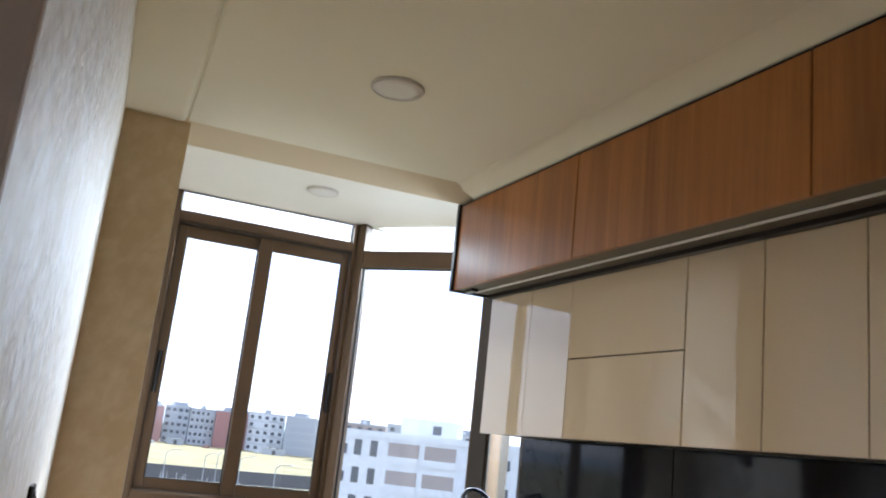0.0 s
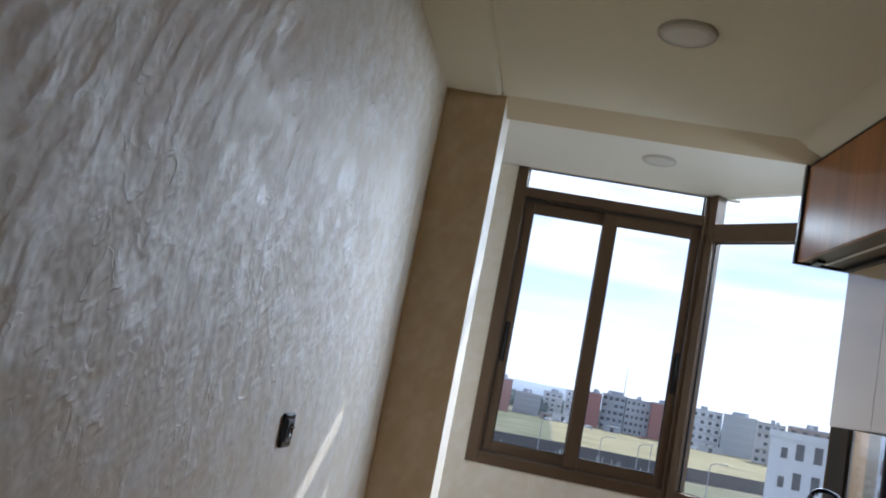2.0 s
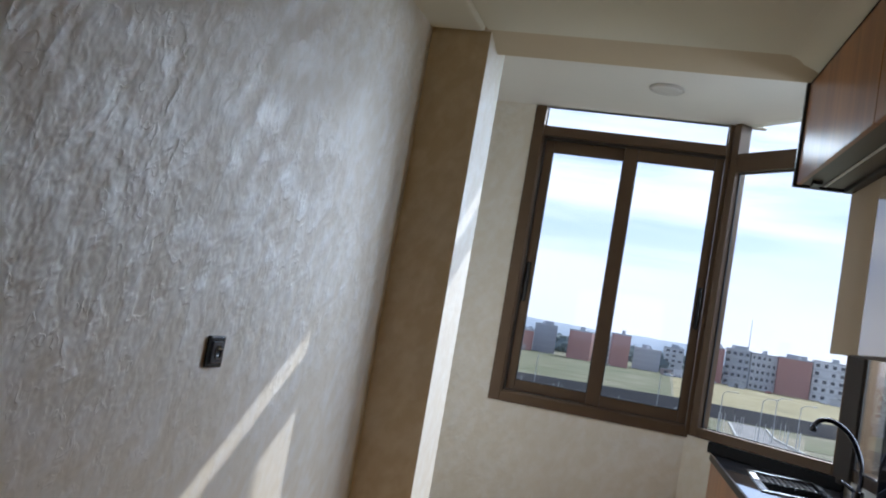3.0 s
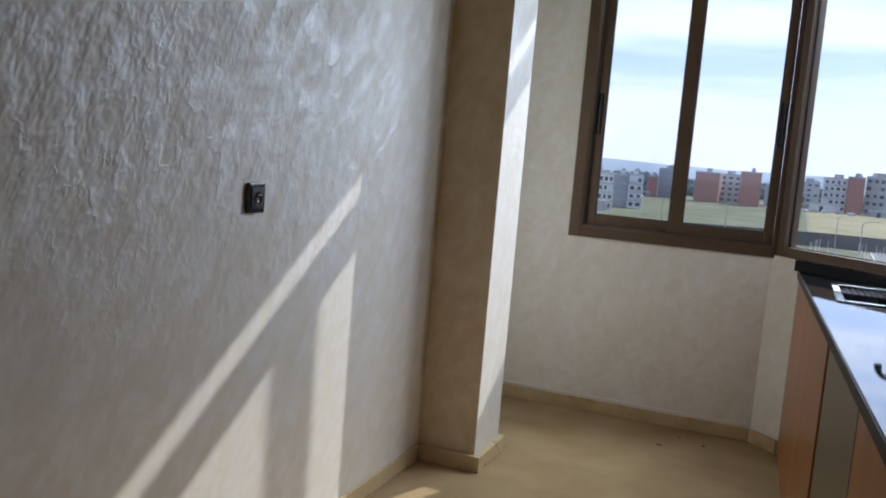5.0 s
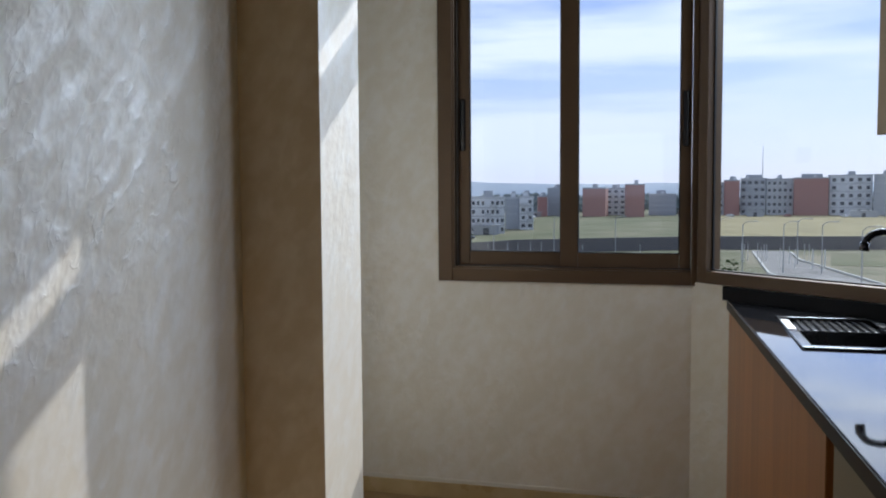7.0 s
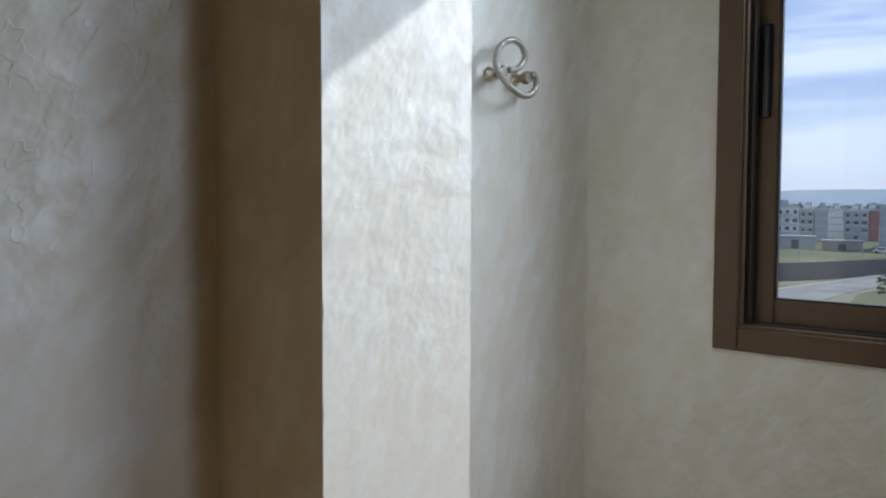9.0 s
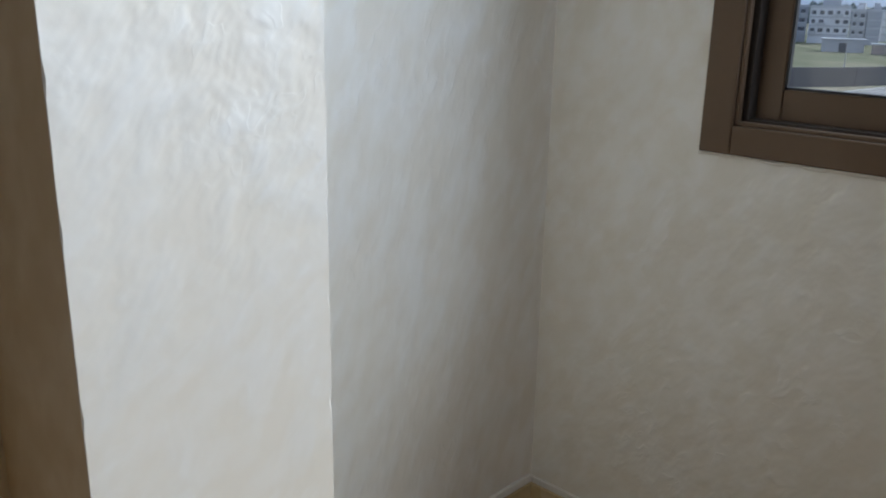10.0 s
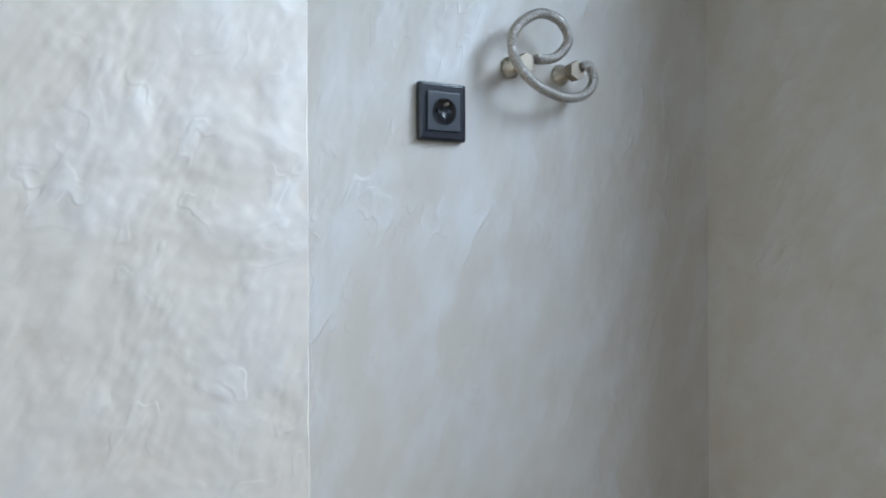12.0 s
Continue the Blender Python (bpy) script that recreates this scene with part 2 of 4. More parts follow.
M_ALUD = metal("dark_track_post_shade", (0.045, 0.035, 0.028), 0.45, 0.3)
M_RUBBER = paint("black_rubber", (0.012, 0.012, 0.013), 0.5)
M_BLACK = paint("black_plastic", (0.015, 0.016, 0.020), 0.25)
M_SOCKET = paint("grey_plastic", (0.070, 0.078, 0.092), 0.28)
M_GLASS = glass_mat("window_glass")
M_WOOD = wood("walnut_veneer", (0.21, 0.072, 0.017), (0.47, 0.19, 0.052), 0.30)
M_WOOD.node_tree.nodes["Principled BSDF"].inputs["Specular IOR Level"].default_value = 0.5
M_CARC = paint("carcass_black", (0.012, 0.010, 0.010), 0.35)
M_UNDER = paint("carcass_grey_brown", (0.105, 0.085, 0.062), 0.45)
M_GLOSS = paint("cream_lacquer", (0.64, 0.53, 0.385), 0.012, 0.012, 0.0)
# olive cream taken darker, with the low light below the worktop in the colour
M_BASE2 = paint("olive_cream_panel_shaded", (0.17, 0.14, 0.085), 0.35, 0.03)
M_SPLASH = stone("black_glass", (0.008, 0.009, 0.012), (0.014, 0.015, 0.020), 0.05, 8)
M_SPLASH.node_tree.nodes["Principled BSDF"].inputs["Specular IOR Level"].default_value = 0.14
M_TOP = stone("black_granite", (0.008, 0.008, 0.010), (0.028, 0.028, 0.032), 0.035, 60)
M_TOP.node_tree.nodes["Principled BSDF"].inputs["IOR"].default_value = 1.9
M_TOP.node_tree.nodes["Principled BSDF"].inputs["Coat Weight"].default_value = 0.8
M_UPST = paint("honed_black_stone", (0.010, 0.010, 0.012), 0.4)
M_SINK = metal("sink_steel", (0.075, 0.077, 0.08), 0.20, 0.7)
M_UPST.node_tree.nodes["Principled BSDF"].inputs["Specular IOR Level"].default_value = 0.12
M_RIM = metal("sink_rim_steel", (0.30, 0.305, 0.31), 0.18)
M_CHROME = metal("dark_chrome", (0.10, 0.10, 0.115), 0.10)
M_NICKEL = metal("nickel", (0.62, 0.58, 0.50), 0.28)
M_BRASS = metal("tarnished_brass", (0.40, 0.345, 0.27), 0.46)
M_LAMP = paint("lamp_diffuser", (0.70, 0.69, 0.68), 0.35, 0.01, 0.0)
M_RING = paint("lamp_ring", (0.55, 0.53, 0.50), 0.4)
M_LED = paint("led_profile", (0.80, 0.80, 0.78), 0.35, 0.01)
M_PAPER = paint("white_sticker", (0.80, 0.80, 0.80), 0.5)
M_CRUMB = paint("mortar_crumbs", (0.12, 0.085, 0.05), 0.9)


def braid():
    m, n, l, b = material("braided_steel", 0.35, 0.75)
    v = coords(n, l, (1, 1, 1))
    c = n.new("ShaderNodeTexVoronoi")
    c.inputs["Scale"].default_value = 420
    l.new(v, c.inputs["Vector"])
    l.new(ramp(n, l, c.outputs["Distance"], [(0.1, (0.22, 0.21, 0.19)), (0.6, (0.60, 0.57, 0.52))]), b.inputs["Base Color"])
    bump(n, l, b, c.outputs["Distance"], 0.6, 0.002)
    return m


M_BRAID = braid()


# ---- mesh helpers ----
def add_box(bm, x0, x1, y0, y1, z0, z1, bevel=0.0, turn=None):
    got = bmesh.ops.create_cube(bm, size=1.0, matrix=Matrix.LocRotScale(((x0 + x1) / 2, (y0 + y1) / 2, (z0 + z1) / 2), None, (abs(x1 - x0), abs(y1 - y0), abs(z1 - z0))))
    vs = got["verts"]
    if bevel:
        es = list({e for v in vs for e in v.link_edges})
        r = bmesh.ops.bevel(bm, geom=es, offset=bevel, segments=2, affect="EDGES", profile=0.6)
        vs = list({v for f in r["faces"] for v in f.verts} | {v for v in vs if v.is_valid})
    if turn:
        bmesh.ops.transform(bm, matrix=turn, verts=vs)
    return vs


def boxes(*specs, bevel=0.0, turn=None):
    bm = bmesh.new()
    for s in specs:
        add_box(bm, *s, bevel=bevel, turn=turn)
    return bm


def prism(points, z0, z1, bevel=0.0):
    """An upright prism over a plan outline, given anticlockwise."""
    bm = bmesh.new()
    low = [bm.verts.new((x, y, z0)) for x, y in points]
    top = [bm.verts.new((x, y, z1)) for x, y in points]
    bm.faces.new(low[::-1])
    bm.faces.new(top)
    k = len(points)
    for i in range(k):
        bm.faces.new((low[i], low[(i + 1) % k], top[(i + 1) % k], top[i]))
    bmesh.ops.recalc_face_normals(bm, faces=bm.faces)
    if bevel:
        bmesh.ops.bevel(bm, geom=list(bm.edges), offset=bevel, segments=2, affect="EDGES")
    return bm


def tube(points, radius, sides=10, steps=6, closed_ends=True):
    """A round tube along a smooth line through the points; radius may be a list."""
    pts = [Vector(p) for p in points]
    line, rad = [], []
    rs = radius if isinstance(radius, (list, tuple)) else [radius] * len(pts)
    for i in range(len(pts) - 1):
        p0, p1, p2, p3 = pts[max(i - 1, 0)], pts[i], pts[i + 1], pts[min(i + 2, len(pts) - 1)]
        for s in range(steps):
            u = s / steps
            line.append(0.5 * ((2 * p1) + (p2 - p0) * u + (2 * p0 - 5 * p1 + 4 * p2 - p3) * u * u + (3 * p1 - p0 - 3 * p2 + p3) * u ** 3))
            rad.append(rs[i] * (1 - u) + rs[i + 1] * u)
    line.append(pts[-1])
    rad.append(rs[-1])
    bm = bmesh.new()
    rings = []
    side = None
    for i, p in enumerate(line):
        ahead = (line[min(i + 1, len(line) - 1)] - line[max(i - 1, 0)]).normalized()
        if side is None:
            side = ahead.orthogonal().normalized()
        side = (side - ahead * side.dot(ahead)).normalized()
        up = ahead.cross(side)
        rings.append([bm.verts.new(p + rad[i] * (math.cos(a) * side + math.sin(a) * up)) for a in (2 * math.pi * k / sides for k in range(sides))])
    for a, c in zip(rings, rings[1:]):
        for k in range(sides):
            bm.faces.new((a[k], a[(k + 1) % sides], c[(k + 1) % sides], c[k]))
    if closed_ends:
        bm.faces.new(rings[0][::-1])
        bm.faces.new(rings[-1])
    bmesh.ops.recalc_face_normals(bm, faces=bm.faces)
    return bm


def lathe(profile, m, sides=40):
    """Turns (radius, height) pairs round the local z axis; m places it."""
    bm = bmesh.new()
    rings = []
    for r, h in profile:
        if r < 1e-6:
            rings.append([bm.verts.new((0, 0, h))])
        else:
            rings.append([bm.verts.new((r * math.cos(a), r * math.sin(a), h)) for a in (2 * math.pi * k / sides for k in range(sides))])
    for a, c in zip(rings, rings[1:]):
        for k in range(sides):
            q = [a[k % len(a)], a[(k + 1) % len(a)], c[(k + 1) % len(c)], c[k % len(c)]]
            q = list(dict.fromkeys(q))
            if len(q) > 2:
                bm.faces.new(q)
    bmesh.ops.recalc_face_normals(bm, faces=bm.faces)
    bmesh.ops.transform(bm, matrix=m, verts=bm.verts)
    return bm


def solid(name, bm, mat, smooth=False):
    me = bpy.data.meshes.new(name)
    bm.to_mesh(me)
    bm.free()
    me.materials.append(mat)
    if smooth:
        me.polygons.foreach_set("use_smooth", [True] * len(me.polygons))
    return me


def thing(name, bm, mat, label, category, kind="", smooth=False, group=""):
    return tagged(new(name, solid(name, bm, mat, smooth)), label, category, group, kind)


def holder(name, place, label, category, group="", kind=""):
    ob = new(name)
    ob.matrix_world = place if isinstance(place, Matrix) else Matrix.Translation(place)
    ob.empty_display_size = 0.1
    return tagged(ob, label, category, group, kind)


def part(name, bm, mat, parent, label="", smooth=False):
    ob = new(name, solid(name, bm, mat, smooth))
    ob.parent = parent
    w = Matrix.Identity(4)
    p = parent
    chain = []
    while p:
        chain.append(p)
        p = p.parent
    for q in reversed(chain):
        w = w @ q.matrix_parent_inverse @ q.matrix_basis
    ob.matrix_parent_inverse = w.inverted()
    return tagged(ob, label)


# ---- plan ----
ZC, ZB = 2.730, 2.765             # main ceiling, bay ceiling
YF, YB = 3.899, 5.190             # pillar's front, window wall
PX, PY = 0.275, 4.240             # pillar's side and back
RX = -0.088                       # wall of the recess
BEND, POST = (1.410, 5.190), (2.100, 4.500)


def right_wall(y):
    return 2.100 - 0.062 * (y - 4.5)


def counter_x(y):
    return 1.546 - 0.040 * (y - 5.1)


def wood_x(y):
    return 1.655 - 0.065 * (y - 4.06)


def gloss_x(y):
    return 1.873 - 0.070 * (y - 4.06)


S = "structure"
thing("floor", boxes((-1.6, 3.0, -2.2, 5.5, -0.15, 0.0)), M_FLOOR, "cream veined marble floor, polished and dusty", "floor", S)
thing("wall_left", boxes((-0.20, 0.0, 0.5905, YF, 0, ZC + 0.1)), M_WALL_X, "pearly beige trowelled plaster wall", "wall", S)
thing("wall_doorway", boxes((-1.6, 0.046, 0.575, 0.590, 0, ZC + 0.1), bevel=0.003), M_HALL, "plain dim painted wall beside the doorway", "wall", S)


def worn_pillar(x0, x1, y0, y1, z1, rows=150):
    """A square plastered pillar whose free edges are a little wavy and chipped."""
    r = random.Random(21)
    chips = [(0.764, 0.006), (0.913, 0.007), (1.036, 0.005), (1.52, 0.004), (0.55, 0.005), (2.05, 0.004), (1.24, 0.003)]
    bm = bmesh.new()
    rings = []
    for i in range(rows + 1):
        z = z1 * i / rows
        cut = [0.0006 + 0.0004 * noise.noise(Vector((z * 14, k * 9.1, 0))) + r.uniform(0, 0.0003) for k in range(2)]
        for cz, cd in chips:
            cut[1] += 0.6 * cd * max(0.0, 1 - abs(z - cz) / 0.016)
            cut[0] += 0.3 * cd * max(0.0, 1 - abs(z - cz - 0.31) / 0.012)
        wob = [0.0006 * noise.noise(Vector((z * 3.1, k * 5.3, 4))) for k in range(2)]
        a, c = cut
        rings.append([bm.verts.new(p) for p in ((x0, y0, z), (x1 - a + wob[0], y0, z), (x1 + wob[0], y0 + a, z), (x1 + wob[1], y1 - c, z), (x1 - c + wob[1], y1, z), (x0, y1, z))])
    for a, c in zip(rings, rings[1:]):
        for k in range(6):
            bm.faces.new((a[k], a[(k + 1) % 6], c[(k + 1) % 6], c[k]))
    bm.faces.new(rings[0][::-1])
    bm.faces.new(rings[-1])
    bmesh.ops.recalc_face_normals(bm, faces=bm.faces)
    return bm


pillar = thing("wall_pillar", worn_pillar(-0.20, PX, YF, PY, ZB + 0.1), M_WALL_P, "pearly plastered square pillar with chipped edges, its front ochre partly for warm shade", "pillar", S)
# front faces take the ochre that holds plaster tone and warm shade together
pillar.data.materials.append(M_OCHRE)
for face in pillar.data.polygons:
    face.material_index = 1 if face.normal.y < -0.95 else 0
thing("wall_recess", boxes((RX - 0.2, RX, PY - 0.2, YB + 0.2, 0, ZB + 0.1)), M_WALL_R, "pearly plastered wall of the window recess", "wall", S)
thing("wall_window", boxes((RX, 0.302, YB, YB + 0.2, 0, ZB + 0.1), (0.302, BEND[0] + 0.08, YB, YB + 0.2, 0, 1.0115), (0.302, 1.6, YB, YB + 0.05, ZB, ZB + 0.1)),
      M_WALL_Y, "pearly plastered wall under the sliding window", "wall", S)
k = 0.7071
thing("wall_bay", prism([(BEND[0], BEND[1]), POST, (POST[0] + 0.2 * k, POST[1] + 0.2 * k), (BEND[0] + 0.2 * k, BEND[1] + 0.2 * k)], 0, 1.027), M_WALL_Y,
      "slanting plastered wall under the bay window", "wall", S)


def wall_run(y0, y1, z0, z1, depth=0.2):
    return prism([(right_wall(y0), y0), (right_wall(y0) + depth, y0), (right_wall(y1) + depth, y1), (right_wall(y1), y1)], z0, z1)


bm = wall_run(-2.2, 4.08, 0, ZB + 0.1)
for a in (wall_run(4.08, 4.5, 0, 1.027), wall_run(4.08, 4.50, ZB, ZB + 0.1, 0.1)):
    me = bpy.data.meshes.new("tmp")
    a.to_mesh(me)
    bm.from_mesh(me)
    bpy.data.meshes.remove(me)
thing("wall_right", bm, M_WALL_Y, "plastered wall behind the kitchen units", "wall", S)
thing("wall_hall_side", boxes((-1.7, -1.6, -2.3, 0.70, 0, ZC + 0.1)), M_HALL, "dim painted hall wall", "wall", S)
# out of view; its opening is made up for the hall fill lamp
thing("wall_hall_back", boxes((-1.6, -0.02, -2.3, -2.2, 0, ZC + 0.1), (1.22, 3.0, -2.3, -2.2, 0, ZC + 0.1), (-0.02, 1.22, -2.3, -2.2, 0, 0.93), (-0.02, 1.22, -2.3, -2.2, 2.17, ZC + 0.1)), M_HALL, "unseen painted hall wall with an opening added for the fill lamp", "wall", S)

# main ceiling: a narrow band along the wall, a groove, the field, and a cove along the units and the bay
bm = boxes((0.262, 3.0, -2.2, YF - 0.02, ZC + 0.003, ZC + 0.12))
band = [(-1.6, -0.006), (0.222, -0.006), (0.236, -0.0045), (0.246, 0.0015), (0.252, 0.010), (0.258, 0.011), (0.262, 0.003), (0.262, 0.12), (-1.6, 0.12)]
rows = [[bm.verts.new((x, y, ZC + dz)) for x, dz in band] for y in (-2.2, YF - 0.02)]
for i in range(len(band)):
    j = (i + 1) % len(band)
    bm.faces.new((rows[0][i], rows[0][j], rows[1][j], rows[1][i]))
bm.faces.new(rows[0][::-1])
bm.faces.new(rows[1])
bmesh.ops.recalc_face_normals(bm, faces=bm.faces)
thing("ceiling", bm, M_CEIL, "cream painted plaster ceiling with a thin joint", "ceiling", S)
bm = prism([(RX - 0.1, YF - 0.02), (2.32, YF - 0.02), (2.15, 4.56), (1.49, YB + 0.05), (RX - 0.1, YB + 0.05)], ZB, ZB + 0.1)
thing("ceiling_bay", bm, M_CEILB, "white painted ceiling over the window bay", "ceiling", S)


def cove(path, drop, depth, mat, name, label):
    """A curved strip of plaster under the ceiling: each path entry is (wall side, open side)."""
    bm = bmesh.new()
    rows = []
    for (ax, ay), (bx, by) in path:
        row = []
        for i in range(25):
            u = i / 24
            f = u
            row.append(bm.verts.new((bx + (ax - bx) * f * depth, by + (ay - by) * f * depth, ZC + 0.002 - drop * (1 - math.cos(u * math.pi / 2)))))
        row.append(bm.verts.new((ax, ay, ZC - drop)))
        row.append(bm.verts.new((ax, ay, ZC + 0.05)))
        row.append(bm.verts.new((bx, by, ZC + 0.05)))
        rows.append(row)
    for a, c in zip(rows, rows[1:]):
        for i in range(len(a)):
            j = (i + 1) % len(a)
            bm.faces.new((a[i], a[j], c[j], c[i]))
    bm.faces.new(rows[0])
    bm.faces.new(rows[-1][::-1])
    bmesh.ops.recalc_face_normals(bm, faces=bm.faces)
    return thing(name, bm, mat, label, "cove", S)


def soft_beam(x0, x1):
    """A shallow sloping soffit that leaves the ceiling softly and ends in one crisp lower edge."""
    line = [(YF - 0.030, ZC + 0.006)] + [(YF - 0.010 + 0.19 * u, ZC + 0.003 - 0.045 * u ** 1.15) for u in (i / 8 for i in range(9))]
    line += [(YF + 0.184, ZC - 0.040), (YF + 0.190, ZC - 0.030), (YF + 0.195, ZB + 0.05), (YF - 0.030, ZB + 0.05)]
    bm = bmesh.new()
    rows = [[bm.verts.new((x, y, z)) for y, z in line] for x in (x0, x1)]
    for i in range(len(line)):
        j = (i + 1) % len(line)
        bm.faces.new((rows[0][i], rows[0][j], rows[1][j], rows[1][i]))
    bm.faces.new(rows[0][::-1])
    bm.faces.new(rows[1])
    bmesh.ops.recalc_face_normals(bm, faces=bm.faces)
    return bm


thing("beam_bay", soft_beam(PX - 0.30, 2.14), M_BEAM, "shallow sloping plaster beam before the window bay, beige darkened as its shade", "beam", S)
cove([((right_wall(-2.2), -2.2), (wood_x(-2.2) - 0.12, -2.2)), ((right_wall(3.95), 3.95), (wood_x(3.95) - 0.12, 3.95))], 0.050, 0.24, M_CEIL, "cove_units", "cream plaster cove along the wall units")


# skirting
def skirting(name, runs, mat=M_SKIRT, z0=0.0, z1=0.072, label="beige marble skirting with a rounded top edge"):
    bm = bmesh.new()
    for r in runs:
        add_box(bm, *r, z0, z1, bevel=0.003)
    return thing(name, bm, mat, label, "skirting", S)


skirting("baseboard_left", [(0.0, 0.014, 0.592, YF - 0.030)])
skirting("baseboard_pillar_front", [(0.0, PX + 0.036, YF - 0.034, YF - 0.0005)])
skirting("baseboard_pillar_side", [(PX + 0.0005, PX + 0.036, YF, PY + 0.010)])
skirting("baseboard_recess", [(RX, RX + 0.014, PY + 0.0005, YB - 0.014)])
skirting("baseboard_window", [(RX, BEND[0] - 0.004, YB - 0.015, YB - 0.0005)])
tb = pose(BEND[0], BEND[1], 0, 0, 0, -45)
thing("baseboard_bay", boxes((0.0, 0.20, -0.014, -0.0005, 0, 0.072), bevel=0.003, turn=tb), M_SKIRT, "beige marble skirting under the bay", "skirting", S)
thing("trim_recess", boxes((RX, RX + 0.009, PY, YB - 0.009, 0.072, 0.095), (RX, BEND[0] - 0.01, YB - 0.010, YB - 0.0006, 0.072, 0.090), bevel=0.004), M_BEAD,
      "white filler bead over the skirting", "trim", S)


# ---- windows ----
def pane(name, bm, parent):
    ob = part(name, bm, M_GLASS, parent)
    ob.visible_shadow = False
    return ob


W1 = holder("window_1", (0.85, YB, 1.012), "bronze aluminium sliding window with two sashes and a top light", "window", kind=S)
WX0, WX1, WZ0, WZ1 = 0.300, 1.430, 1.012, ZB - 0.002
ZT0, ZT1 = 2.585, 2.645
part("outer_frame", boxes((WX0, WX0 + 0.066, YB - 0.012, YB + 0.085, WZ0, WZ1), (WX1 - 0.024, WX1, YB - 0.012, YB + 0.085, WZ0, WZ1),
                          (WX0 + 0.066, WX1 - 0.024, YB - 0.012, YB + 0.085, WZ0, WZ0 + 0.058), bevel=0.004), M_ALU, W1)
part("inner_lip", boxes((WX0 + 0.066, WX0 + 0.074, YB - 0.004, YB + 0.01, WZ0 + 0.058, ZT0), (WX0 + 0.066, WX1 - 0.024, YB - 0.004, YB + 0.012, WZ0 + 0.058, WZ0 + 0.066), bevel=0.002), M_ALU, W1)
part("track", boxes((WX0 + 0.074, WX1 - 0.024, YB + 0.020, YB + 0.083, WZ0 + 0.058, WZ0 + 0.070), (WX0 + 0.066, WX0 + 0.082, YB + 0.020, YB + 0.083, WZ0 + 0.070, ZT0),
                    (WX0 + 0.074, WX1 - 0.024, YB + 0.010, YB + 0.083, ZT0 - 0.014, ZT0)), M_ALUD, W1, "dark sliding track")
part("transom_bar", boxes((WX0 + 0.066, WX1 - 0.024, YB - 0.010, YB + 0.085, ZT0, ZT1), bevel=0.004), M_ALU, W1)
pane("transom_pane", boxes((WX0 + 0.066, WX1 - 0.024, YB + 0.045, YB + 0.051, ZT1, WZ1)), W1)
part("transom_bead", boxes((WX0 + 0.066, WX0 + 0.074, YB + 0.030, YB + 0.045, ZT1, WZ1), (WX1 - 0.032, WX1 - 0.024, YB + 0.030, YB + 0.045, ZT1, WZ1),
                           (WX0 + 0.066, WX1 - 0.024, YB + 0.030, YB + 0.045, ZT1, ZT1 + 0.008)), M_RUBBER, W1)


def sash(x0, x1, y, wl_, wr_, hx):
    z0, z1 = WZ0 + 0.068, ZT0 - 0.012
    s = part("sash", boxes((x0, x0 + wl_, y, y + 0.028, z0, z1), (x1 - wr_, x1, y, y + 0.028, z0, z1), (x0 + wl_ + 0.0005, x1 - wr_ - 0.0005, y, y + 0.028, z0, z0 + 0.062),
                           (x0 + wl_ + 0.0005, x1 - wr_ - 0.0005, y, y + 0.028, z1 - 0.068, z1), bevel=0.003), M_ALU, W1)
    a, c, zb, zt = x0 + wl_, x1 - wr_, z0 + 0.062, z1 - 0.068
    part("gasket", boxes((a, a + 0.005, y + 0.003, y + 0.014, zb, zt), (c - 0.005, c, y + 0.003, y + 0.014, zb, zt), (a, c, y + 0.003, y + 0.014, zb, zb + 0.005),
                         (a, c, y + 0.003, y + 0.014, zt - 0.005, zt)), M_RUBBER, s)
    pane("pane", boxes((a, c, y + 0.012, y + 0.017, zb, zt)), s)
    h = part("latch", boxes((hx - 0.013, hx + 0.013, y - 0.009, y - 0.0005, 1.60, 1.835), bevel=0.008), M_BLACK, s, "black recessed pull latch")
    return s


sash(WX0 + 0.078, 0.900, YB + 0.054, 0.054, 0.052, WX0 + 0.102)
sash(0.850, WX1 - 0.026, YB + 0.022, 0.076, 0.046, WX1 - 0.050)


rnd = random.Random(3)
part("sealant", tube([(WX0 - 0.002 + (WX1 - WX0) * i / 40, YB - 0.003, WZ0 - 0.003 + rnd.uniform(-0.0025, 0.0025)) for i in range(41)], [0.0035 + rnd.uniform(-0.001, 0.0022) for i in range(41)], 6, 2), M_BEAD, W1, "ragged white sealant bead", True)
part("side_sealant", tube([(WX0 - 0.002 + rnd.uniform(-0.0015, 0.0015), YB - 0.002, WZ0 + 1.74 * i / 50) for i in range(51)], [0.0028 + rnd.uniform(-0.001, 0.0012) for i in range(51)], 6, 2), M_BEAD, W1, "thin white sealant bead", True)


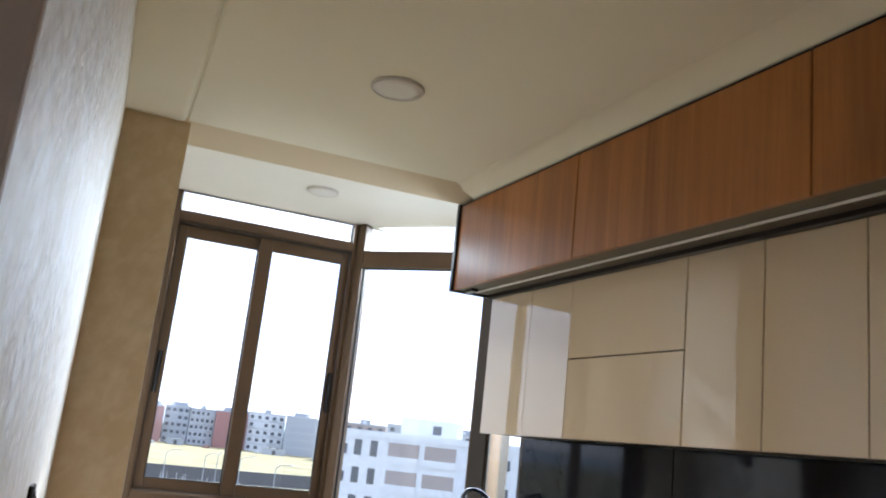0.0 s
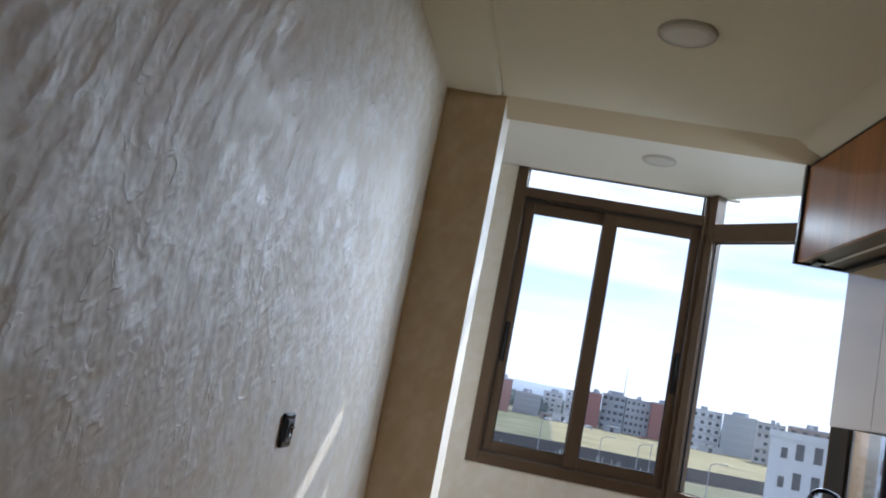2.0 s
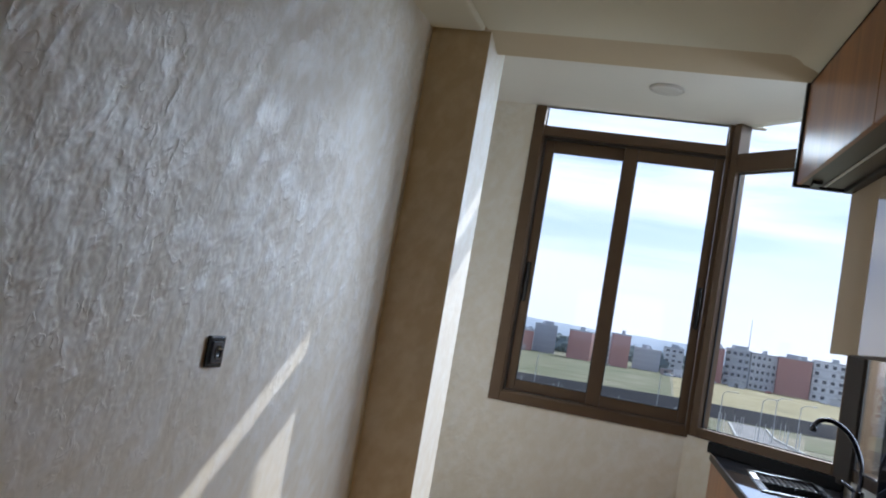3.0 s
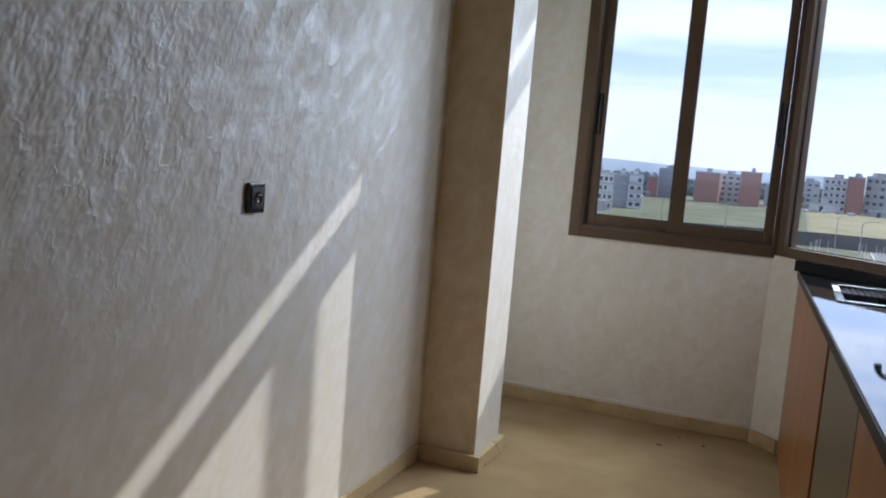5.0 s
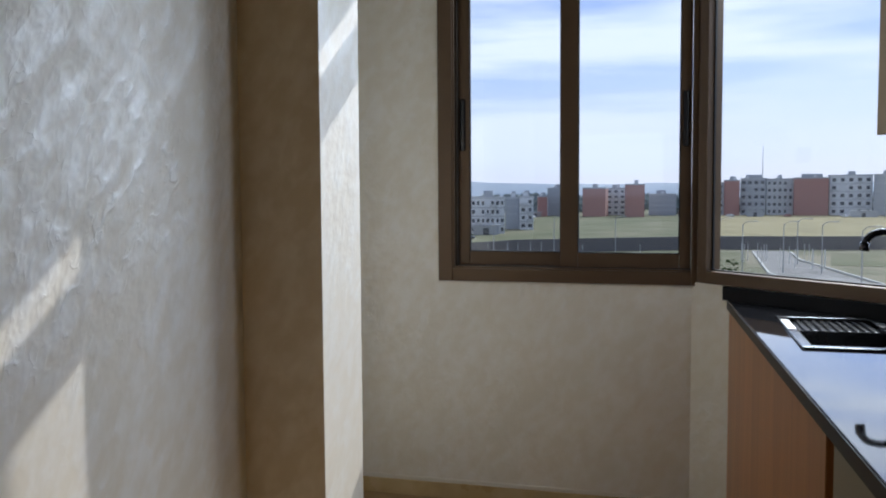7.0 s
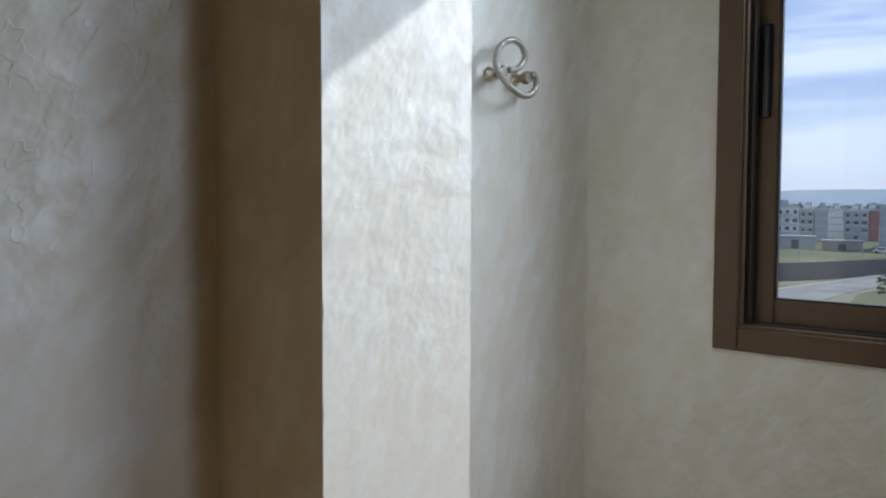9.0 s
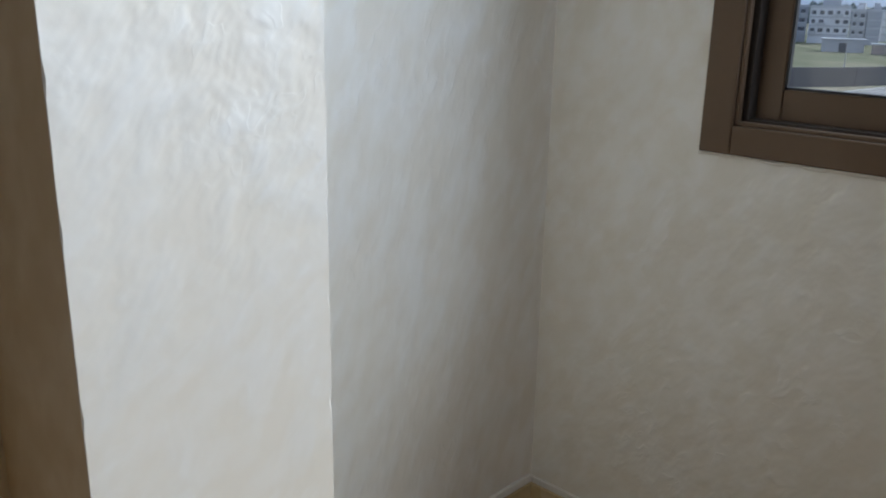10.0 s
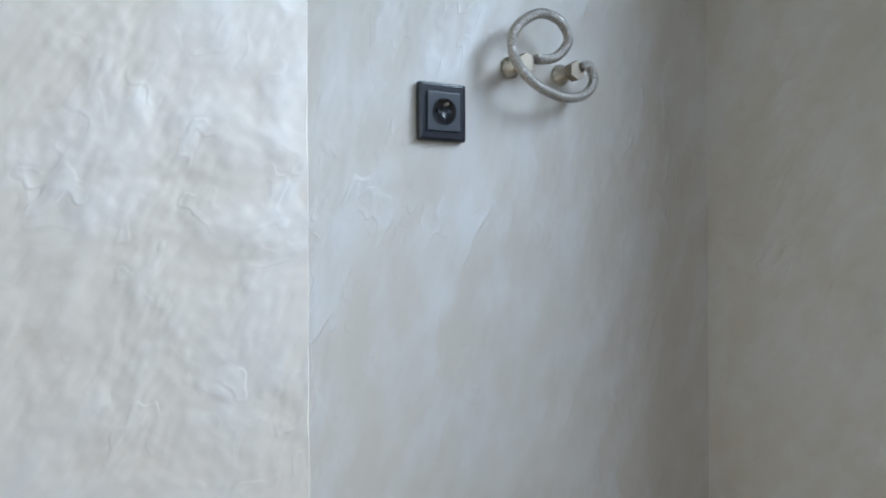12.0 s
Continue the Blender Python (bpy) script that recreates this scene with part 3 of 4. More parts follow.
def bay_window(name, place, length, label, zmid=(2.490, 2.592), j=0.040, g=0.034, out=0.010):
    """A fixed light with a top light; local x runs along it, local y points out."""
    w = holder(name, place, label, "window", kind=S)
    z0 = 1.028
    t = place
    e = length - j
    part("outer_frame", boxes((0, j, -out, 0.075, z0, WZ1), (e, length, -out, 0.075, z0, WZ1), (j + 0.0005, e - 0.0005, -out, 0.075, z0, z0 + 0.052), bevel=0.003, turn=t), M_ALU, w)
    part("transom_bar", boxes((j + 0.0005, e - 0.0005, 0.002 - out, 0.073, *zmid), bevel=0.003, turn=t), M_ALU, w)
    part("gasket", boxes((j, j + 0.006, g - 0.010, g, z0 + 0.052, zmid[0]), (e - 0.006, e, g - 0.010, g, z0 + 0.052, zmid[0]), (j + 0.006, e - 0.006, g - 0.010, g, z0 + 0.052, z0 + 0.058),
                         (j + 0.006, e - 0.006, g - 0.010, g, zmid[0] - 0.006, zmid[0]), turn=t), M_RUBBER, w)
    pane("pane", boxes((j, e, g, g + 0.006, z0 + 0.052, zmid[0]), turn=t), w)
    pane("transom_pane", boxes((j, e, g, g + 0.006, zmid[1], WZ1), turn=t), w)
    return w


L2 = math.hypot(POST[0] - BEND[0], POST[1] - BEND[1])
bay_window("window_2", pose(BEND[0], BEND[1], 0, 0, 0, -45) @ pose(0.045, 0, 0), L2 - 0.085, "fixed bronze aluminium bay window over the sink")
ang3 = math.degrees(math.atan2(-1, 0.062))
bay_window("window_3", pose(right_wall(4.455), 4.455, 0, 0, 0, ang3), 0.375, "narrow fixed bronze aluminium side window", j=0.018, g=0.008, out=0.0)
thing("post_bend", prism([(1.4305, YB - 0.014), (1.446, YB - 0.024), (1.52, YB + 0.06), (1.50, YB + 0.11), (1.4305, YB + 0.09)], 1.0, ZB, 0.003), M_ALU, "bronze aluminium corner post of the bay", "post", S)
# same bronze as the frames; the darker metal paints in the post's shaded side
thing("post_side", prism([(2.040, 4.535), (right_wall(4.455) - 0.01, 4.455), (2.24, 4.46), (2.20, 4.66), (2.11, 4.66)], 1.0, ZB, 0.003), M_ALUD, "bronze aluminium corner post of the bay, darkened as its shade", "post", S)


# ---- kitchen units ----
def unit(y0, y1, fx, bx, z0, z1, inset=0.0):
    """Plan outline of a unit between two places along the wall."""
    return prism([(fx(y0) + inset, y0), (bx(y0), y0), (bx(y1), y1), (fx(y1) + inset, y1)], z0, z1)


def slab(y0, y1, fx, off, thick, z0, z1, bevel=0.002):
    return prism([(fx(y0) + off, y0), (fx(y0) + off + thick, y0), (fx(y1) + off + thick, y1), (fx(y1) + off, y1)], z0, z1, bevel)


def wall_back(y):
    return right_wall(y) - 0.002


ZW0, ZW1 = 2.240, ZC - 0.052
edges_wood = [4.062, 3.025, 1.882, 0.72, -0.45]
for i, (a, c) in enumerate(zip(edges_wood, edges_wood[1:])):
    u = holder("wall_cabinet", (wood_x(a), a, ZW0), "walnut veneered flap cabinet under the ceiling", "cabinet", "walnut wall cabinets")
    lo, hi = c + 0.0015, a - 0.0015
    part("carcass", prism([(wood_x(lo) + 0.021, lo), (wall_back(lo), lo), (wall_back(hi), hi), (wood_x(hi) + 0.021, hi)], ZW0 + 0.003, ZW1), M_UNDER, u)
    part("top_edge", slab(lo + 0.001, hi - 0.001, wood_x, -0.003, 0.022, ZW1 - 0.0035, ZW1 + 0.0005, 0.001), M_CARC, u, "thin black top edge")
    part("flap_door", slab(lo + 0.001, hi - 0.001, wood_x, 0.0, 0.020, ZW0, ZW1 - 0.004), M_WOOD, u)
    if i == 0:
        part("end_panel", prism([(wood_x(a) - 0.012, a + 0.0005), (wall_back(a), a + 0.0005), (wall_back(a), a + 0.026), (wood_x(a) - 0.014, a + 0.026)], ZW0 - 0.008, ZW1 + 0.006, 0.002), M_CARC, u, "black end panel")
        part("flap_bracket", boxes((wood_x(3.98) + 0.045, wood_x(3.98) + 0.080, 3.945, 4.035, ZW0 - 0.012, ZW0 + 0.002), bevel=0.002), M_CARC, u, "small black bracket")
thing("led_strip", slab(-0.45, 4.02, wood_x, 0.100, 0.009, ZW0 - 0.006, ZW0 + 0.0025), M_LED, "white aluminium led strip profile under the cabinets", "led strip")
thing("light_pelmet", slab(-0.45, 4.05, wood_x, 0.185, 0.026, ZW0 - 0.016, ZW0 + 0.0025), M_CARC, "black shadow pelmet under the cabinets", "pelmet")

ZG0, ZG1 = 1.560, ZW0 - 0.012
edges_gloss = [4.062, 3.675, 3.345, 2.630, 2.273, 1.900, 1.30, 0.70, 0.10, -0.45]
for i, (a, c) in enumerate(zip(edges_gloss, edges_gloss[1:])):
    u = holder("gloss_cabinet", (gloss_x(a), a, ZG0), "cream high-gloss handleless wall cabinet", "cabinet", "cream gloss wall cabinets")
    lo, hi = c + 0.001, a - 0.001
    part("carcass", prism([(gloss_x(lo) + 0.020, lo), (wall_back(lo), lo), (wall_back(hi), hi), (gloss_x(hi) + 0.020, hi)], ZG0 + 0.002, ZG1), M_UNDER, u)
    lo, hi = (lo - 0.0016 if i < 2 else lo), (hi + 0.0016 if 0 < i < 3 else hi)
    if i == 2:
        part("upper_door", slab(lo + 0.0012, hi - 0.0012, gloss_x, 0, 0.019, 1.893, ZG1), M_GLOSS, u)
        part("lower_door", slab(lo + 0.0012, hi - 0.0012, gloss_x, 0, 0.019, ZG0, 1.887), M_GLOSS, u)
    else:
        part("door", slab(lo + 0.0006, hi - 0.0006, gloss_x, 0, 0.019, ZG0, ZG1), M_GLOSS, u)

ZT = 0.970
splash = holder("splashback", (right_wall(2), 2, ZT), "black glossy glass splashback behind the worktop", "splashback")
for a, c in ((4.07, 2.95), (2.947, 1.80), (1.797, 0.65), (0.647, -0.45)):
    part("panel", prism([(right_wall(c) - 0.009, c), (right_wall(c) - 0.001, c), (right_wall(a) - 0.001, a), (right_wall(a) - 0.009, a)], ZT, ZG0), M_SPLASH, splash)

SX0, SX1, SY0, SY1 = 1.685, 1.985, 3.965, 4.575     # sink
worktop = holder("worktop", (counter_x(3), 3, ZT - 0.03), "black polished granite worktop", "worktop")
yb = BEND[0] + BEND[1] - 0.008


def chunk(x0f, x1f, y0, y1):
    return prism([(x0f(y0), y0), (x1f(y0), y0), (x1f(y1), y1), (x0f(y1), y1)], ZT - 0.030, ZT)


bm = bmesh.new()
pieces = [chunk(counter_x, wall_back, -0.45, SY0), chunk(counter_x, lambda y: SX0, SY0, SY1), chunk(lambda y: SX1, wall_back, SY0, 4.48),
          prism([(SX1, 4.48), (wall_back(4.48), 4.48), (POST[0] - 0.006, 4.50), (yb - SY1, SY1), (SX1, SY1)], ZT - 0.030, ZT),
          prism([(counter_x(SY1), SY1), (yb - SY1, SY1), (counter_x(5.13), yb - counter_x(5.13))], ZT - 0.030, ZT)]
for a in pieces:
    me = bpy.data.meshes.new("tmp")
    a.to_mesh(me)
    a.free()
    bm.from_mesh(me)
    bpy.data.meshes.remove(me)
bmesh.ops.remove_doubles(bm, verts=bm.verts, dist=0.0005)
part("slab", bm, M_TOP, worktop)
part("front_edge", slab(-0.45, 5.10, counter_x, -0.004, 0.022, ZT - 0.040, ZT - 0.0015, 0.003), M_UPST, worktop, "rounded polished front edge")
part("upstand", boxes((0.185, L2 - 0.01, -0.022, -0.004, ZT + 0.0005, 1.026), bevel=0.002, turn=tb), M_UPST, worktop, "black granite upstand under the window")

edges_base = [(5.06, 3.242, M_WOOD, "walnut veneered base cabinet under the worktop"), (3.180, 2.42, M_BASE2, "olive cream base cabinet, colour darkened for the shade under the worktop"),
              (2.415, 1.60, M_WOOD, "walnut veneered base cabinet under the worktop"), (1.595, 0.60, M_WOOD, "walnut veneered base cabinet under the worktop"), (0.595, -0.45, M_WOOD, "walnut veneered base cabinet under the worktop")]
for a, c, mat, lab in edges_base:
    u = holder("base_cabinet", (counter_x(a), a, 0), lab, "cabinet", "base cabinets")
    if a > 5:
        part("carcass", prism([(counter_x(c) + 0.026, c), (SX0 - 0.01, c), (SX0 - 0.01, 4.98), (counter_x(4.9) + 0.026, 5.10)], 0.0, ZT - 0.042), M_CARC, u)
        part("door", slab(c + 0.002, 5.135, counter_x, 0.005, 0.020, 0.012, ZT - 0.042), mat, u)
    else:
        part("carcass", prism([(counter_x(c) + 0.026, c), (wall_back(c), c), (wall_back(a), a), (counter_x(a) + 0.026, a)], 0.0, ZT - 0.042), M_CARC, u)
        part("door", slab(c + 0.002, a - 0.002, counter_x, 0.005, 0.020, 0.012, ZT - 0.042), mat, u)
thing("filler_strip", slab(3.182, 3.240, counter_x, 0.024, 0.03, 0.0, ZT - 0.042), M_CARC, "dark recessed filler strip between base cabinets", "filler")

# sink with drainer
sk = holder("kitchen_sink", (SX0, SY0, ZT), "dark steel inset sink with a ribbed drainer", "sink")
part("rim", boxes((SX0 - 0.008, SX0 + 0.022, SY0 - 0.008, SY1 + 0.008, ZT + 0.0006, ZT + 0.007), (SX1 - 0.022, SX1 + 0.008, SY0 - 0.008, SY1 + 0.008, ZT + 0.0006, ZT + 0.007),
                  (SX0 + 0.022, SX1 - 0.022, SY0 - 0.008, SY0 + 0.022, ZT + 0.0006, ZT + 0.007), (SX0 + 0.022, SX1 - 0.022, SY1 - 0.022, SY1 + 0.008, ZT + 0.0006, ZT + 0.007), bevel=0.003), M_RIM, sk)
part("bowl", boxes((SX0 + 0.02, SX1 - 0.02, SY0 + 0.02, SY0 + 0.025, ZT - 0.18, ZT), (SX0 + 0.02, SX1 - 0.02, 4.295, 4.30, ZT - 0.18, ZT), (SX0 + 0.02, SX0 + 0.025, SY0 + 0.02, 4.30, ZT - 0.18, ZT),
                   (SX1 - 0.025, SX1 - 0.02, SY0 + 0.02, 4.30, ZT - 0.18, ZT), (SX0 + 0.02, SX1 - 0.02, SY0 + 0.02, 4.30, ZT - 0.185, ZT - 0.18)), M_SINK, sk)
part("drainer", boxes((SX0 + 0.02, SX1 - 0.02, 4.30, SY1 - 0.02, ZT - 0.016, ZT - 0.008)), M_SINK, sk)
for i in range(9):
    x = SX0 + 0.05 + i * 0.025
    part("drainer_rib", boxes((x, x + 0.010, 4.315, SY1 - 0.035, ZT - 0.008, ZT - 0.001), bevel=0.002), M_SINK, sk)
part("waste", lathe([(0.0, 0.004), (0.03, 0.004), (0.042, 0.0), (0.042, -0.002)], pose((SX0 + SX1) / 2, 4.13, ZT - 0.1795)), M_CHROME, sk, "round waste fitting", True)
part("sticker", boxes((SX0 - 0.004, SX0 + 0.020, 4.28, 4.48, ZT + 0.0072, ZT + 0.0078)), M_PAPER, sk, "white paper sticker on the rim")

# tap
FX, FY = 2.078, 4.190
tap = holder("kitchen_tap", (FX, FY, ZT), "dark chrome gooseneck mixer tap", "tap")
part("base", lathe([(0.0, 0.050), (0.021, 0.050), (0.024, 0.040), (0.024, 0.010), (0.031, 0.005), (0.031, 0.0006), (0.0, 0.0006)], pose(FX, FY, ZT)), M_CHROME, tap, "", True)
arc = [(FX - dx, FY - 0.01 * i / 8, ZT + dz * 0.96) for i, (dx, dz) in enumerate(((0, 0.045), (-0.004, 0.11), (0.008, 0.185), (0.040, 0.255), (0.085, 0.305), (0.135, 0.328), (0.175, 0.325), (0.197, 0.308), (0.203, 0.292)))]
part("spout", tube(arc, 0.0108, 14, 6), M_CHROME, tap, "curved swan-neck spout", True)
part("nozzle", tube([(FX - 0.2025, FY - 0.010, ZT + 0.286), (FX - 0.206, FY - 0.010, ZT + 0.260)], 0.0145, 14, 2), M_CHROME, tap, "", True)
part("lever", tube([(FX - 0.015, FY + 0.015, ZT + 0.046), (FX - 0.060, FY + 0.045, ZT + 0.075)], [0.009, 0.006], 10, 3), M_CHROME, tap, "", True)


# ---- ceiling lamps ----
def ceiling_lamp(x, y, z, r):
    lamp = holder("ceiling_lamp", (x, y, z), "round white flat led ceiling lamp, switched off", "ceiling lamp", "ceiling lamps")
    part("ring", lathe([(r, 0.0), (r, -0.007), (r - 0.004, -0.013), (r - 0.008, -0.014), (r - 0.008, -0.006)], pose(x, y, z)), M_RING, lamp, "", True)
    part("diffuser", lathe([(r - 0.0085, -0.006), (r - 0.0085, -0.012), (r * 0.6, -0.0135), (0.0, -0.014)], pose(x, y, z)), M_LAMP, lamp, "", True)
    return lamp


ceiling_lamp(0.922, 2.985, ZC + 0.003, 0.100)
ceiling_lamp(1.050, 4.612, ZB, 0.088)


# ---- sockets ----
def socket(y, z, x, label):
    """A square flush socket on a wall that faces +x."""
    s = holder("wall_socket", (x, y, z), label, "socket", "black wall sockets")
    h = 0.042
    part("cover_plate", boxes((x + 0.0005, x + 0.013, y - h, y + h, z - h - 0.003, z + h + 0.003), bevel=0.005), M_BLACK, s)
    part("insert", boxes((x + 0.0132, x + 0.017, y - 0.029, y + 0.029, z - 0.030, z + 0.030), bevel=0.0015), M_SOCKET, s, "grey square insert")
    turn = pose(x + 0.0172, y, z, 0, 90, 0)
    part("well", lathe([(0.0205, 0.0), (0.0205, 0.0016), (0.0185, 0.0016), (0.0185, 0.0003), (0.0, 0.0003)], turn, 32), M_BLACK, s, "round dark socket well", True)
    for dy in (-0.0095, 0.0095):
        part("hole", lathe([(0.0026, 0.0003), (0.0026, 0.0009), (0.0, 0.0009)], pose(x + 0.0172, y + dy, z, 0, 90, 0), 12), M_RUBBER, s)
    part("earth_pin", lathe([(0.0024, 0.0), (0.0024, 0.010), (0.0, 0.011)], pose(x + 0.0172, y, z + 0.010, 0, 90, 0), 12), M_NICKEL, s, "metal earth pin", True)
    return s


socket(2.455, 1.235, 0.0, "black square socket on the plaster wall")
socket(4.600, 1.617, RX, "black square socket on the recess wall")

# ---- water hose ----
hose = holder("water_hose", (RX, 4.740, 1.700), "looped braided steel water hose on two wall fittings", "hose")
hx = RX + 0.045
part("braided_tube", tube([(RX + 0.050, 4.750, 1.707), (hx, 4.792, 1.716), (hx + 0.006, 4.814, 1.744), (hx + 0.008, 4.796, 1.773), (hx + 0.006, 4.755, 1.780), (hx + 0.002, 4.714, 1.753), (hx, 4.709, 1.713),
                           (hx + 0.014, 4.734, 1.670), (hx + 0.012, 4.792, 1.651), (hx + 0.004, 4.845, 1.658), (hx, 4.872, 1.684), (hx + 0.002, 4.861, 1.708), (RX + 0.050, 4.842, 1.704)], 0.0082, 12, 7), M_BRAID, hose, "", True)
for y, z in ((4.734, 1.701), (4.836, 1.699)):
    f = part("fitting", lathe([(0.017, 0.0), (0.018, 0.004), (0.011, 0.008), (0.011, 0.030), (0.0, 0.030)], pose(RX + 0.0005, y, z, 0, 90, 0), 20), M_NICKEL, hose, "worn nickel wall fitting", True)
    part("nut", lathe([(0.0, 0.0), (0.0155, 0.0), (0.0165, 0.003), (0.0165, 0.015), (0.0155, 0.018), (0.0, 0.018)], pose(RX + 0.031, y, z, 0, 90, 0), 6), M_BRASS, f)

# crumbs of mortar on the floor
bm = bmesh.new()
rnd = random.Random(4)
for cx, cy, cn in ((0.987, 4.797, 3), (1.10, 4.975, 2), (1.173, 4.939, 2), (1.251, 3.963, 4), (1.384, 4.091, 2)):
    for i in range(cn):
        x, y, s = cx + rnd.gauss(0, 0.018), cy + rnd.gauss(0, 0.018), rnd.uniform(0.004, 0.011)
        got = bmesh.ops.create_icosphere(bm, subdivisions=1, radius=s, matrix=Matrix.Translation((x, y, s * 0.35)) @ Matrix.Diagonal((1, rnd.uniform(0.6, 1.3), 0.5, 1)))
        for v in got["verts"]:
            v.co += Vector((rnd.uniform(-1, 1), rnd.uniform(-1, 1), 0)) * s * 0.25
thing("mortar_crumbs", bm, M_CRUMB, "small dark crumbs of mortar on the marble floor", "debris", "stuff")

# ---- outdoors ----
GZ = -11.0                        # ground below the flat
EYE = Vector((1.2, 0.6, 1.4))


def far(az, dist, z=GZ):
    return Vector((EYE.x + dist * math.sin(radians(az)), EYE.y + dist * math.cos(radians(az)), z))


def earth(name, low, mid, high, scale):
    m, n, l, b = material(name, 0.95, 0, 0.1)
    v = coords(n, l, (1, 1, 1))
    f = noise_tex(n, l, v, scale, 8, 0.62)
    l.new(ramp(n, l, f, [(0.35, low), (0.5, mid), (0.66, high)]), b.inputs["Base Color"])
    return m


M_EARTH = earth("dry_ground", (0.12, 0.135, 0.075), (0.24, 0.225, 0.155), (0.35, 0.31, 0.235), 0.05)
M_GREEN = earth("green_field", (0.12, 0.135, 0.075), (0.165, 0.17, 0.10), (0.23, 0.215, 0.145), 0.06)
M_WHEAT = earth("stubble_field", (0.25, 0.22, 0.125), (0.34, 0.295, 0.165), (0.40, 0.345, 0.205), 0.06)
M_ROAD = earth("pale_road", (0.22, 0.215, 0.205), (0.30, 0.29, 0.28), (0.36, 0.35, 0.335), 0.2)
M_KERB = paint("kerb_concrete", (0.55, 0.54, 0.51), 0.8)
M_DKWALL = paint("grey_block_wall", (0.15, 0.145, 0.145), 0.9)
# pale blue base colour stands for the haze over the hills
M_HILL = earth("hazed_far_hill", (0.33, 0.39, 0.47), (0.37, 0.43, 0.51), (0.42, 0.48, 0.55), 0.004)
M_POLE = metal("galvanised_pole", (0.45, 0.46, 0.47), 0.5, 0.6)
M_LEAF = earth("shrub_leaves", (0.035, 0.06, 0.02), (0.06, 0.085, 0.03), (0.09, 0.11, 0.045), 1.5)
M_PANE = paint("dark_window_glass", (0.09, 0.10, 0.12), 0.2)
# facade tones with a bluish tint that paints in the distance haze
FACADES = {k: paint("hazed_facade_" + k, c, 0.85, 0.08) for k, c in dict(white=(0.72, 0.74, 0.77), grey=(0.42, 0.445, 0.485), pale=(0.54, 0.56, 0.59), red=(0.40, 0.215, 0.195), brown=(0.35, 0.30, 0.29), pink=(0.52, 0.41, 0.385)).items()}

bm = bmesh.new()
bmesh.ops.create_circle(bm, cap_ends=True, segments=64, radius=4200, matrix=Matrix.Translation((0, 0, GZ)))
thing("ground", bm, M_EARTH, "dry waste ground with weeds below the block", "ground", S)


def sheet(name, outline, mat, label, lift, category="field"):
    pts = [far(a, d) for a, d in outline]
    bm = prism([(p.x, p.y) for p in pts], GZ - 0.3, GZ + lift)
    return thing(name, bm, mat, label, category, S)


sheet("field_green", [(1.5, 206), (1.0, 520), (-14, 480), (-40, 330), (-40, 128), (-18.3, 153), (-10, 183)][::-1], M_GREEN, "green grass field before the houses", 0.05)
sheet("field_stubble", [(1.6, 208), (14, 222), (30, 253), (30, 526), (14, 526), (1.2, 504)], M_WHEAT, "yellow stubble field before the houses", 0.06)
sheet("plot_grass", [(-6, 101), (4.6, 101), (4.6, 190), (-6, 190)], M_GREEN, "weedy grass plot beyond the road", 0.05)
sheet("plot_grass_near", [(-17, 98), (-9, 98), (-9, 158), (-13.2, 149), (-15.6, 130)], M_GREEN, "weedy grass plot beside the road", 0.05)
sheet("plot_grass_far", [(9.5, 159), (15.5, 159), (15.5, 193), (9.5, 193)], M_GREEN, "weedy grass plot beyond the road", 0.05)
sheet("road_branch", [(5.0, 195), (6.0, 139), (12.6, 99), (22, 81), (20, 101), (12.4, 125), (7.6, 168), (7.0, 195)], M_ROAD, "pale curving access road with kerbs", 0.08, "road")
sheet("road_near", [(-40, 92), (-20.5, 128), (-14.6, 162), (-9.5, 172), (-9.5, 166), (-13.5, 152), (-16, 132), (-18.3, 116), (-24, 92), (-40, 76)][::-1], M_ROAD, "pale access road with kerbs", 0.08, "road")


def ribbon(name, line, width, height, mat, label, category, kind=S):
    bm = bmesh.new()
    for (a, d), (c, e) in zip(line, line[1:]):
        p, q = far(a, d), far(c, e)
        mid, ln = (p + q) / 2, (q - p).length
        add_box(bm, -ln / 2, ln / 2, -width / 2, width / 2, -0.2, height, turn=Matrix.Translation((mid.x, mid.y, GZ)) @ Matrix.Rotation(math.atan2(q.y - p.y, q.x - p.x), 4, "Z"))
    return thing(name, bm, mat, label, category, kind)


ribbon("boundary_wall", [(-45, 118), (-25, 138), (-18.3, 150), (-14, 166), (-10, 180), (2, 198), (10, 204), (18, 220), (28, 252)], 0.4, 2.9, M_DKWALL, "long grey block boundary wall", "wall")
ribbon("kerb_a", [(-40, 93), (-20.5, 129), (-14.6, 163), (-9.5, 173)], 0.35, 0.28, M_KERB, "pale concrete kerb", "kerb")
ribbon("kerb_b", [(7.2, 190), (7.8, 168), (12.5, 127)], 0.35, 0.28, M_KERB, "pale concrete kerb", "kerb")
ribbon("kerb_c", [(5.0, 190), (6.0, 139), (12.6, 100)], 0.35, 0.28, M_KERB, "pale concrete kerb", "kerb")


